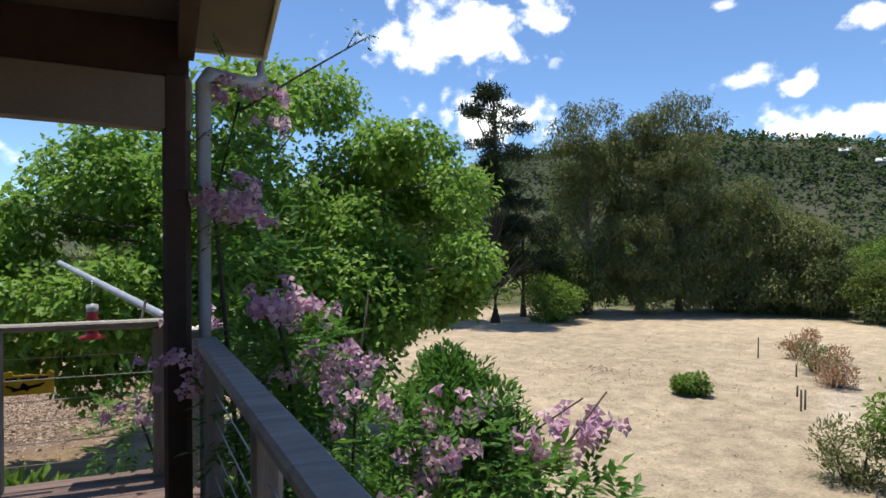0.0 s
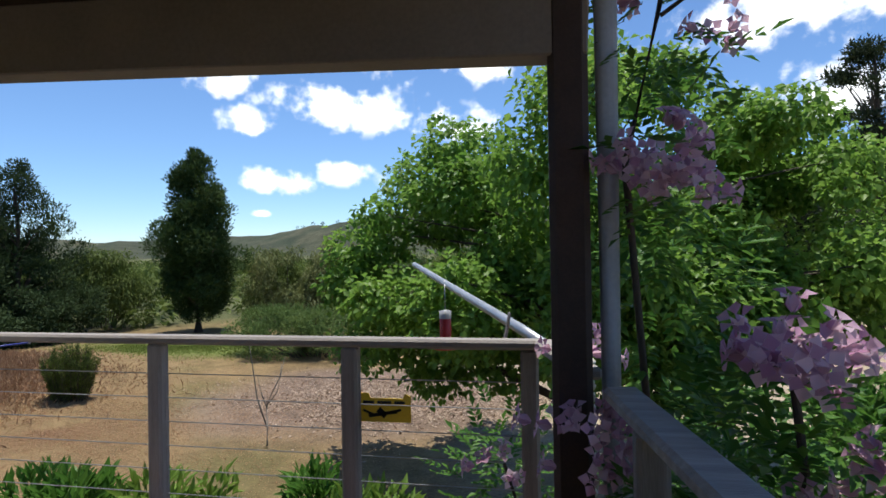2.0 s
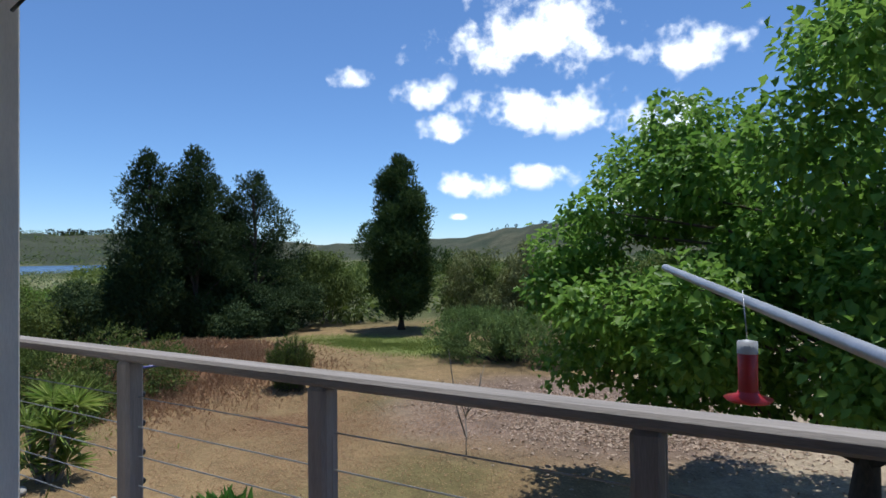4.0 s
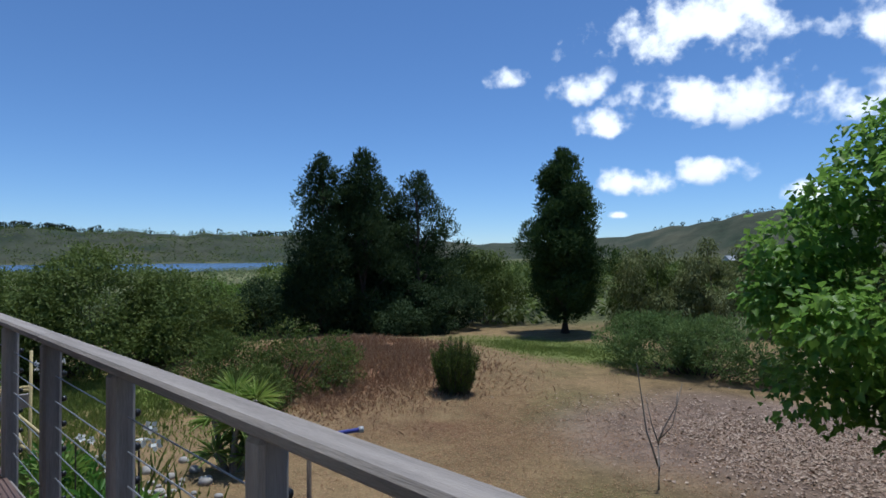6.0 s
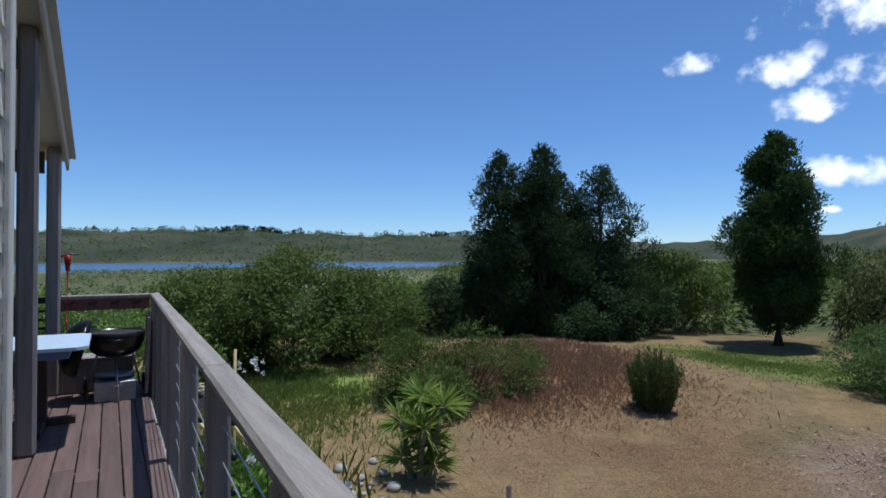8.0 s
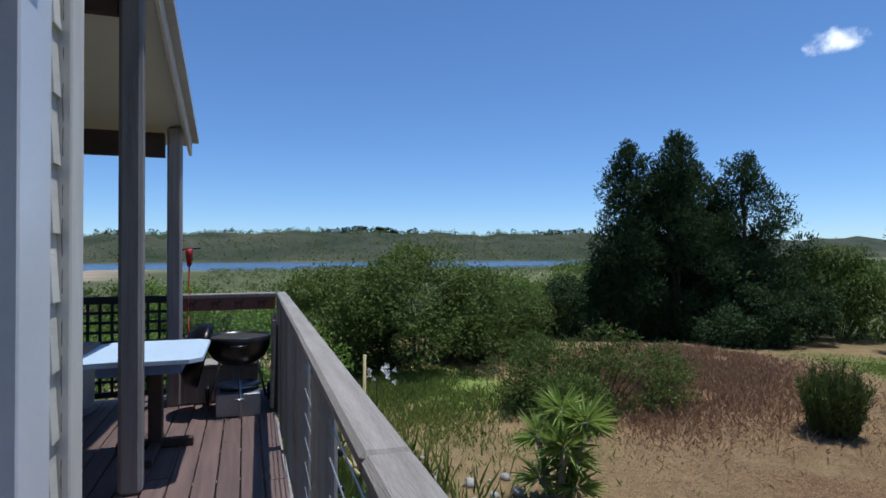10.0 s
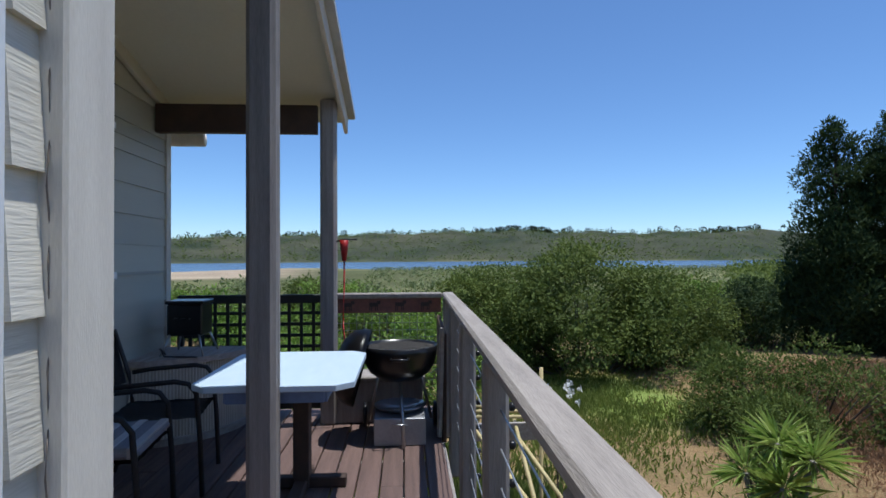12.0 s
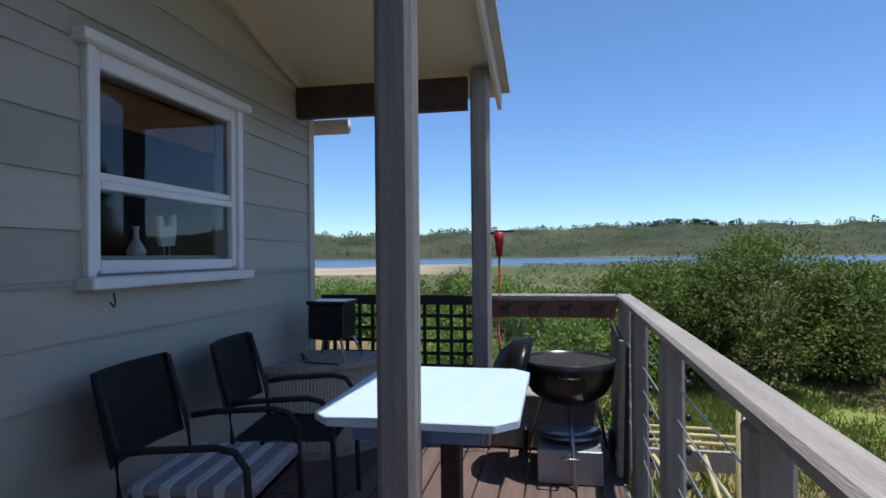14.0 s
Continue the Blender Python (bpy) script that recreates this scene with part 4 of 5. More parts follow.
# far scrub as one mass of clumps on flats and hills
def scatter(name, label, n, r0, r1, a0, a1, h, leaf, seed, per=14, size=9.0):
    g_ = np.random.default_rng(seed)
    a, r = np.radians(a0 + (a1 - a0) * g_.random(n)), np.sqrt(r0 ** 2 + (r1 ** 2 - r0 ** 2) * g_.random(n))
    x, y_ = -np.sin(a) * r, np.cos(a) * r
    z = ground_height(x, y_)
    keep = (z > GROUND - 0.25) & ~((np.degrees(a) > 92) & (r > 120) & (r < 340))
    x, y_, z, r = x[keep], y_[keep], z[keep], r[keep]
    m_ = len(x)
    s = h * (0.5 + g_.random(m_))
    c = np.repeat(np.stack([x, y_, z + s * 0.45], 1), per, 0)
    ss = np.repeat(s, per)
    u = unit(m_ * per)
    p = c + u * ss[:, None] * np.array([0.85, 0.85, 0.5])
    ob = part(name, leaves_mesh(name, p, u + unit(len(p)) * 0.5, u + np.array([0, 0, 1.0]), np.minimum(ss * 0.75, size), np.minimum(ss * 0.5, size * 0.6), leaf))
    return tagged(ob, label, "scrub", kind="stuff")


scatter("reed_beds", "grey-green reeds and scrub toward the lagoon", 5200, 50, 300, 0, 135, 0.9, L_REED, 101, 18, 0.6)
scatter("far_scrub", "green scrub beyond the garden", 3000, 48, 260, -75, 60, 2.6, L_BUSH, 102, 40, 0.8)
scatter("hill_scrub", "dark scrub covering the far hills", 6000, 780, 1160, 40, 125, 2.6, L_BUSH, 103, 7)
scatter("hill_woods", "dark woods on the near hillside", 9000, 470, 780, -75, 10, 4.5, L_CYP, 104, 7)
# pines along the skyline
gs = np.random.default_rng(105)
xs, ys, zs, hs = [], [], [], []
for a0, w, n in ((80, 3, 60), (75.5, 2, 40), (60, 2.2, 44), (101, 6, 24), (93, 7, 10), (68, 8, 12), (90, 25, 30), (49, 4, 16), (19, 5, 30), (112, 8, 16)):
    for _ in range(n):
        a = a0 + w * (gs.random() - 0.5) * 2
        el_, far_ = hill_line(np.array([a]))
        r = float(far_[0]) * 0.995
        xs.append(-math.sin(radians(a)) * r), ys.append(math.cos(radians(a)) * r), hs.append(5 + 6 * gs.random())
xs, ys, hs = np.array(xs), np.array(ys), np.array(hs)
zs = ground_height(xs, ys)
c = np.repeat(np.stack([xs, ys, zs + hs * 0.35], 1), 26, 0)
u = unit(len(c))
hh = np.repeat(hs, 26)
p = c + u * np.stack([hh * 0.3, hh * 0.3, hh * 0.45], 1)
tagged(part("skyline_trees", leaves_mesh("skyline_trees", p, u + unit(len(p)) * 0.5, u, hh * 0.35, hh * 0.25, L_PINE)), "row of dark trees on the far skyline", "trees", kind="stuff")

# small houses in the distance
def far_house(x, y, w, d, h, rz):
    """A gabled house: walls with dark openings, and a pitched roof."""
    z = float(ground_height(np.array([x]), np.array([y]))[0]) - 0.3
    t = empty("far_house", "small pale house with a pitched roof among trees", "house", (x, y, z), rz, "far houses")
    box("wall", -w / 2, w / 2, -d / 2, d / 2, 0, h, STONE, 0, t)
    bm = bmesh.new()
    ends = [[bm.verts.new((sx * (w / 2 + 0.4), yy, zz)) for yy, zz in ((-d / 2 - 0.5, h - 0.1), (0, h + d * 0.42), (d / 2 + 0.5, h - 0.1))] for sx in (-1, 1)]
    bm.faces.new(ends[0])
    bm.faces.new(ends[1][::-1])
    for k in range(3):
        bm.faces.new((ends[0][k], ends[0][(k + 1) % 3], ends[1][(k + 1) % 3], ends[1][k]))
    bmesh.ops.recalc_face_normals(bm, faces=bm.faces)
    part("roof", mesh_of("roof", bm, ROOFMETAL), t)
    for k in (-0.3, 0.0, 0.3):
        box("window", k * w - 0.6, k * w + 0.6, -d / 2 - 0.03, -d / 2 + 0.05, h * 0.35, h * 0.75, BLACK, 0, t)


far_house(-103, 330, 9, 6, 3.2, 60)
far_house(-95, 338, 7, 5, 3.4, -50)
for az_, r_, w_ in ((-55.2, 655, 9), (-57.5, 640, 7)):
    far_house(-math.sin(radians(az_)) * r_, math.cos(radians(az_)) * r_, w_, 7, 4, az_)

# ---- sky backdrop: clouds ----
def cloud_material(name):
    """Billowing white cloud: a ragged oval with a flatter, greyer base; its own size sets the billows."""
    m = bpy.data.materials.new(name)
    m.use_nodes = True
    nt = m.node_tree
    nt.nodes.remove(nt.nodes["Principled BSDF"])

    def node(kind, **values):
        n = nt.nodes.new("ShaderNode" + kind)
        for key, v in values.items():
            n.inputs[key].default_value = v
        return n

    def math_node(op, a, b, c=0.0):
        n = nt.nodes.new("ShaderNodeMath")
        n.operation = op
        for i, v in enumerate((a, b, c)):
            if isinstance(v, (int, float)):
                n.inputs[i].default_value = v
            else:
                nt.links.new(v, n.inputs[i])
        return n.outputs[0]

    tc, info = node("TexCoord"), node("ObjectInfo")
    off = nt.nodes.new("ShaderNodeVectorMath")
    off.operation = "MULTIPLY_ADD"
    nt.links.new(info.outputs["Random"], off.inputs[0])
    off.inputs[1].default_value = (3100, 1700, 1100)
    nt.links.new(tc.outputs["Object"], off.inputs[2])
    billow = node("TexNoise", Scale=0.011, Detail=8, Roughness=0.56)
    broad = node("TexNoise", Scale=0.0042, Detail=3, Roughness=0.5)
    for n in (billow, broad):
        nt.links.new(off.outputs[0], n.inputs["Vector"])
    sep = node("SeparateXYZ")
    nt.links.new(tc.outputs["UV"], sep.inputs[0])
    x, y = sep.outputs[0], sep.outputs[1]
    # the base is cut flatter than the top
    low = math_node("MINIMUM", y, 0.0)
    yy = math_node("MULTIPLY_ADD", low, 0.6, y)
    r = math_node("SQRT", math_node("ADD", math_node("MULTIPLY", x, x), math_node("MULTIPLY", yy, yy)), 0)
    d = math_node("MULTIPLY_ADD", r, -1.0, 0.65)
    d = math_node("MULTIPLY_ADD", math_node("SUBTRACT", billow.outputs[0], 0.5), 1.5, d)
    d = math_node("MULTIPLY_ADD", math_node("SUBTRACT", broad.outputs[0], 0.5), 1.5, d)
    edge = math_node("SUBTRACT", 1.0, r)
    d = math_node("MINIMUM", d, edge)
    mr = nt.nodes.new("ShaderNodeMapRange")
    mr.interpolation_type = "SMOOTHSTEP"
    for k, v in (("From Min", 0.0), ("From Max", 0.55)):
        mr.inputs[k].default_value = v
    nt.links.new(d, mr.inputs[0])
    shade = nt.nodes.new("ShaderNodeMapRange")
    for k, v in (("From Min", -0.5), ("From Max", 0.25), ("To Min", 0.85), ("To Max", 1.2)):
        shade.inputs[k].default_value = v
    nt.links.new(math_node("MULTIPLY_ADD", billow.outputs[0], 0.6, y), shade.inputs[0])
    em, tr_, ms = node("Emission"), node("BsdfTransparent"), node("MixShader")
    em.inputs[0].default_value = (0.95, 0.97, 1.0, 1)
    nt.links.new(shade.outputs[0], em.inputs[1])
    nt.links.new(mr.outputs[0], ms.inputs[0])
    nt.links.new(tr_.outputs[0], ms.inputs[1])
    nt.links.new(em.outputs[0], ms.inputs[2])
    nt.links.new(ms.outputs[0], nt.nodes["Material Output"].inputs[0])
    return m


CLOUD = cloud_material("white cumulus")
# direction (degrees left of ahead), height, half width and half height in degrees
CLOUDS = [(19.6, 19.8, 8.4, 4.1), (17.9, 13.5, 7.3, 2.5), (36.9, 17.0, 2.1, 1.4), (29.9, 15.5, 2.2, 1.7), (28.1, 11.8, 2.3, 1.9), (25.1, 6.8, 3.1, 1.3), (18.7, 7.6, 3.0, 1.3),
          (5.4, 17.5, 4.6, 2.4), (8.0, 11.8, 3.6, 2.2), (11.8, 5.1, 1.4, 1.0), (26.9, 3.9, 0.8, 0.4), (-21.1, 19.2, 8.1, 4.4), (-24.9, 11.5, 6.0, 3.2), (-30.2, 21.2, 2.3, 2.3),
          (-48.4, 14.1, 2.9, 1.4), (-52.0, 13.2, 1.2, 1.3), (-51.0, 9.8, 4.2, 1.5), (-56.5, 9.6, 3.1, 1.9), (-57.1, 17.5, 2.1, 1.4), (-46.4, 20.3, 1.4, 0.9), (-70, 14, 8, 4), (-95, 22, 9, 5)]
for k, (a, e, w, h) in enumerate(CLOUDS):
    R_ = 2600
    bm = bmesh.new()
    bmesh.ops.create_grid(bm, x_segments=1, y_segments=1, size=1.0, calc_uvs=True)
    uv_ = bm.loops.layers.uv.verify()
    kx, ky = R_ * math.tan(radians(w)) * 1.75, R_ * math.tan(radians(h)) * 1.75
    for f_ in bm.faces:
        for l_ in f_.loops:
            l_[uv_].uv = (l_.vert.co.x, l_.vert.co.y)
    for v_ in bm.verts:
        v_.co = (v_.co.x * kx, v_.co.y * ky, 0)
    ob = part("cloud", mesh_of("cloud", bm, CLOUD))
    ctr = Vector((-math.sin(radians(a)) * math.cos(radians(e)), math.cos(radians(a)) * math.cos(radians(e)), math.sin(radians(e)))) * (R_ + 3 * k)
    ob.matrix_basis = look(ctr, (0, 0, 0))
    ob.visible_shadow = False
    tagged(ob, "white fair-weather cumulus cloud in the sky", "cloud", "clouds", "structure")


# ---- porch things ----
def build_table():
    t = empty("patio_table", "pale blue painted wooden patio table with clipped corners", "table", (-9.10, 3.27, 0))
    bm = bmesh.new()
    hx, hy, c = 0.47, 0.36, 0.075
    pts = [(-hx + c, -hy), (hx - c, -hy), (hx, -hy + c), (hx, hy - c), (hx - c, hy), (-hx + c, hy), (-hx, hy - c), (-hx, -hy + c)]
    f = bm.faces.new([bm.verts.new((x, y, 0.716)) for x, y in pts])
    ex = bmesh.ops.extrude_face_region(bm, geom=[f])
    bmesh.ops.translate(bm, vec=(0, 0, 0.03), verts=[v for v in ex["geom"] if isinstance(v, bmesh.types.BMVert)])
    bmesh.ops.recalc_face_normals(bm, faces=bm.faces)
    bmesh.ops.bevel(bm, geom=bm.edges[:], offset=0.004, segments=1, affect="EDGES")
    part("top", mesh_of("top", bm, TABLE_PAINT), t)
    bm = bmesh.new()
    for a, b in (((-0.36, -0.22, 0.68), (0.36, -0.22, 0.68)), ((-0.36, 0.22, 0.68), (0.36, 0.22, 0.68)), ((-0.36, -0.22, 0.68), (-0.36, 0.22, 0.68)), ((0.36, -0.22, 0.68), (0.36, 0.22, 0.68))):
        add_bar(bm, a, b, 0.025, 0.07, 0.003)
    part("apron", mesh_of("apron", bm, BLUE_EDGE), t)
    for x in (-0.34,):
        box("leg", x - 0.05, x + 0.05, -0.045, 0.045, 0.0, 0.70, DARK_BEAM, 0.006, t)
    bm = bmesh.new()
    add_bar(bm, (-0.34, -0.25, 0.03), (-0.34, 0.25, 0.03), 0.07, 0.06, 0.006)
    add_bar(bm, (-0.55, 0, 0.025), (0.1, 0, 0.025), 0.07, 0.05, 0.006)
    part("foot", mesh_of("foot", bm, DARK_BEAM), t)


build_table()


def build_chair(x, y, rz, cushion):
    c = empty("patio_chair", "black woven stacking armchair against the wall" if not cushion else "black woven armchair with striped seat cushion", "chair", (x, y, 0), rz, "porch chairs")
    for s in (-0.26, 0.26):
        tube("leg", [(s, 0.30, 0.0), (s, 0.29, 0.30), (s, 0.27, 0.56), (s, 0.23, 0.615), (s, 0.16, 0.63), (s, -0.10, 0.615), (s * 0.97, -0.20, 0.60)], 0.014, BLACK_MATT, 8, c)
        tube("leg", [(s * 0.95, -0.30, 0.0), (s * 0.95, -0.20, 0.42), (s * 0.93, -0.22, 0.60), (s * 0.9, -0.30, 0.87)], 0.013, BLACK_MATT, 8, c)
    bm = bmesh.new()
    nx, ny = 9, 9
    vs = [[bm.verts.new((-0.245 + 0.49 * i / nx, -0.21 + 0.49 * j / ny, 0.42 - 0.018 * math.sin(math.pi * i / nx) * math.sin(math.pi * j / ny) + (0.006 if (i + j) % 2 else 0))) for i in range(nx + 1)] for j in range(ny + 1)]
    for j in range(ny):
        for i in range(nx):
            bm.faces.new((vs[j][i], vs[j][i + 1], vs[j + 1][i + 1], vs[j + 1][i]))
    bmesh.ops.solidify(bm, geom=bm.faces[:], thickness=0.02)
    part("seat", mesh_of("seat", bm, BLACK_MATT, True), c)
    bm = bmesh.new()
    vs = [[bm.verts.new((-0.25 + 0.50 * i / nx, -0.235 - 0.075 * j / 6 - 0.03 * math.sin(math.pi * i / nx), 0.54 + 0.34 * j / 6)) for i in range(nx + 1)] for j in range(7)]
    for j in range(6):
        for i in range(nx):
            bm.faces.new((vs[j][i], vs[j][i + 1], vs[j + 1][i + 1], vs[j + 1][i]))
    bmesh.ops.solidify(bm, geom=bm.faces[:], thickness=0.022)
    part("backrest", mesh_of("backrest", bm, BLACK_MATT, True), c)
    if cushion:
        box("cushion", -0.24, 0.24, -0.20, 0.29, 0.435, 0.485, CUSHION, 0.018, c)
        for k in range(5):
            box("stripe", -0.242, 0.242, -0.16 + 0.1 * k, -0.12 + 0.1 * k, 0.44, 0.488, STRIPE, 0.003, c)


build_chair(-8.85, 2.40, 6, True)
build_chair(-9.56, 2.41, 8, False)

# corner cupboard with a ribbed curved front and a small fire box on it
cup = empty("corner_cabinet", "curved corner cabinet with ribbed cream front", "cabinet", (-10.84, PY + 0.03, 0))
bm = bmesh.new()
seg = 30
def arc(r, z):
    return [(r * math.cos(math.pi / 2 * k / seg), r * math.sin(math.pi / 2 * k / seg), z) for k in range(seg + 1)]
for nm_, z0, z1, r in (("plinth", 0.0, 0.05, 0.66), ("top", 0.56, 0.60, 0.68)):
    bm = bmesh.new()
    lo, hi = [bm.verts.new((0, 0, z0))] + [bm.verts.new(p) for p in arc(r, z0)], [bm.verts.new((0, 0, z1))] + [bm.verts.new(p) for p in arc(r, z1)]
    n_ = len(lo)
    for k in range(n_):
        bm.faces.new((lo[k], lo[(k + 1) % n_], hi[(k + 1) % n_], hi[k]))
    bm.faces.new(lo[::-1])
    bm.faces.new(hi)
    bmesh.ops.recalc_face_normals(bm, faces=bm.faces)
    part(nm_, mesh_of(nm_, bm, GREY_WOOD), cup)
bm = bmesh.new()
for k in range(46):
    a = math.pi / 2 * (k + 0.5) / 46
    add_tube(bm, [(0.63 * math.cos(a), 0.63 * math.sin(a), 0.05), (0.63 * math.cos(a), 0.63 * math.sin(a), 0.56)], 0.0085, 6)
for k in range(seg):
    a, b = arc(0.625, 0.05)[k], arc(0.625, 0.05)[k + 1]
    bm.faces.new([bm.verts.new(v) for v in (a, b, (b[0], b[1], 0.56), (a[0], a[1], 0.56))])
part("front", mesh_of("front", bm, CREAM_TRIM), cup)
st = empty("camp_stove", "black steel camp stove on thin splayed legs", "stove", (-10.52, 2.26, 0.60))
bm = bmesh.new()
add_box(bm, -0.12, 0.12, -0.125, 0.125, 0.14, 0.37, 0.01)
add_box(bm, -0.13, 0.13, -0.135, 0.135, 0.37, 0.395, 0.006)
part("body", mesh_of("body", bm, BLACK), st)
for sx in (-1, 1):
    for sy in (-1, 1):
        tube("leg", [(sx * 0.11, sy * 0.10, 0.16), (sx * 0.17, sy * 0.15, 0.0)], 0.008, STEEL, 6, st)
tube("handle", [(0.15, 0.05, 0.27), (0.19, 0.05, 0.27), (0.19, -0.05, 0.27), (0.15, -0.05, 0.27)], 0.006, BLACK, 6, st)
tg = tube("fire_tongs", [(-10.4, 2.13, 0.61), (-10.33, 2.12, 0.66), (-10.30, 2.16, 0.61), (-10.26, 2.40, 0.61)], 0.006, BLACK, 6)
tagged(tg, "black bent wire fire tongs on the cabinet", "tongs")

# kettle barbecue
kb = empty("kettle_barbecue", "black enamel kettle barbecue with lid hung open", "barbecue", (-10.36, 3.82, 0))
bm = bmesh.new()
prof = [(0.05, 0.40), (0.15, 0.42), (0.22, 0.47), (0.26, 0.54), (0.275, 0.62), (0.28, 0.665), (0.27, 0.665), (0.262, 0.62), (0.24, 0.54), (0.0, 0.46)]
add_lathe(bm, prof, 32)
bmesh.ops.recalc_face_normals(bm, faces=bm.faces)
part("bowl", mesh_of("bowl", bm, BLACK, True), kb)
bm = bmesh.new()
for k in range(-9, 10):
    x = k * 0.027
    h = math.sqrt(max(0.0, 0.262 ** 2 - x * x))
    add_tube(bm, [(x, -h, 0.645), (x, h, 0.645)], 0.0035, 5)
add_tube(bm, [(0.262 * math.cos(a), 0.262 * math.sin(a), 0.645) for a in np.linspace(0, math.tau, 29)], 0.004, 5)
part("grate", mesh_of("grate", bm, BLACK_MATT), kb)
bm = bmesh.new()
add_lathe(bm, [(0.285, 0.0), (0.28, 0.05), (0.25, 0.12), (0.17, 0.18), (0.06, 0.205), (0.0, 0.208)], 32)
bmesh.ops.solidify(bm, geom=bm.faces[:], thickness=0.006)
part("lid", mesh_of("lid", bm, BLACK, True), kb, pose(0.02, -0.27, 0.50, 76, 0, 0))
for sy in (1,):
    tube("handle", [(0.27, -0.06, 0.60), (0.32, -0.05, 0.60), (0.32, 0.05, 0.60), (0.27, 0.06, 0.60)], 0.009, BLACK, 8, kb)
tube("leg", [(0.12, 0.0, 0.43), (0.33, 0.03, 0.01)], 0.012, STEEL, 8, kb)
tube("leg", [(-0.08, -0.16, 0.43), (-0.26, -0.24, 0.05)], 0.012, STEEL, 8, kb)
tube("leg", [(-0.08, 0.16, 0.43), (-0.26, 0.24, 0.05)], 0.012, STEEL, 8, kb)
for sy in (-1, 1):
    bm = bmesh.new()
    add_lathe(bm, [(0.0, -0.018), (0.06, -0.018), (0.085, -0.012), (0.09, 0.0), (0.085, 0.012), (0.06, 0.018), (0.0, 0.018)], 20)
    bmesh.ops.recalc_face_normals(bm, faces=bm.faces)
    part("wheel", mesh_of("wheel", bm, BLACK, True), kb, pose(-0.27, sy * 0.27, 0.09, 90, 0, 0))
bm = bmesh.new()
add_lathe(bm, [(0.0, 0.20), (0.16, 0.20), (0.19, 0.225), (0.192, 0.23), (0.0, 0.212)], 28)
part("ash_tray", mesh_of("ash_tray", bm, STEEL, True), kb)
mb = empty("metal_box", "flat grey metal box under the barbecue", "box", (-10.33, 3.82, 0.0))
box("body", -0.16, 0.22, -0.18, 0.18, 0.0, 0.19, GALV, 0.006, mb)
tube("handle", [(0.22, -0.05, 0.14), (0.245, -0.04, 0.15), (0.245, 0.04, 0.15), (0.22, 0.05, 0.14)], 0.005, STEEL, 6, mb)
bg = empty("storage_crate", "dark grey storage crate at the deck end", "crate", (-10.85, 3.5, 0.0))
bm = bmesh.new()
add_box(bm, -0.16, 0.16, -0.28, 0.5, 0.0, 0.36, 0.01)
add_box(bm, -0.175, 0.175, -0.295, 0.515, 0.32, 0.365, 0.01)
part("body", mesh_of("body", bm, GREY_POST), bg)
pn = empty("leaning_panel", "dark timber panel leaning on the railing", "panel", (-10.55, 4.12, 0))
bm = bmesh.new()
add_bar(bm, (-0.45, 0.02, 0.42), (0.32, 0.02, 0.36), 0.03, 0.80, 0.005)
part("board", mesh_of("board", bm, DARK_BEAM), pn)
bm = bmesh.new()
add_bar(bm, (0.32, -0.02, 0.02), (0.35, 0.0, 0.8), 0.03, 0.03, 0.003)
part("edge", mesh_of("edge", bm, GREY_WOOD), pn)
# red torch hanging on the far porch post
rt = empty("garden_torch", "red hanging torch with a long red cord", "lamp", (-10.62, 3.39, 1.28))
bm = bmesh.new()
add_lathe(bm, [(0.0, 0.0), (0.018, 0.0), (0.03, 0.10), (0.034, 0.16), (0.0, 0.16)], 14)
part("body", mesh_of("body", bm, RED, True), rt)
tube("bracket", [(0, -0.06, 0.15), (0, 0.0, 0.165), (0.02, 0.10, 0.165)], 0.008, BLACK, 6, rt)
tube("cord", [(0, 0, 0.02), (0.01, 0.0, -0.2), (0.0, -0.01, -0.5), (0.01, 0.01, -0.72)], 0.007, RED, 6, rt)
wc = tube("hanging_wire", [(-2.595, 3.19, 2.15), (-2.60, 3.19, 2.10), (-2.605, 3.19, 2.065), (-2.62, 3.19, 2.04), (-2.70, 3.20, 2.03)], 0.005, BLACK, 6)
tagged(wc, "black cable hanging from the terrace beam", "cable")
box("cable_clip", -2.615, -2.59, 3.178, 3.203, 2.085, 2.115, BLACK, 0.005)
tagged(bpy.data.objects["cable_clip"], "small black plug on the hanging cable", "plug")

# bamboo frame beside the deck
bf = empty("bamboo_frame", "pale bamboo pole frame propped beside the deck", "frame", (-12.3, 4.9, -0.7))
for a, b in (((-0.9, -0.35, 0.12), (1.3, 0.12, -0.25)), ((-1.0, 0.10, 0.12), (1.0, 0.45, -0.3)), ((-0.7, 0.25, 0.10), (1.2, 0.1, -0.2)), ((-0.55, -0.5, 0.14), (-0.5, 0.55, 0.14)), ((-0.8, -0.5, 0.14), (-0.75, 0.6, 0.14)), ((-1.05, -0.5, 0.14), (-1.0, 0.45, 0.14)), ((-0.2, 0.45, -2.9), (-0.3, 0.5, 0.75))):
    tube("pole", [a, tuple((p_ + q_) / 2 for p_, q_ in zip(a, b)), b], 0.022, BAMBOO, 8, bf)
box("plank", -0.45, -0.40, -0.5, 0.5, -0.1, 0.1, GREY_WOOD, 0.004, bf)
box("prop", -0.9, -0.8, -0.3, -0.2, GROUND + 0.7, 0.1, GREY_POST, 0.004, bf)

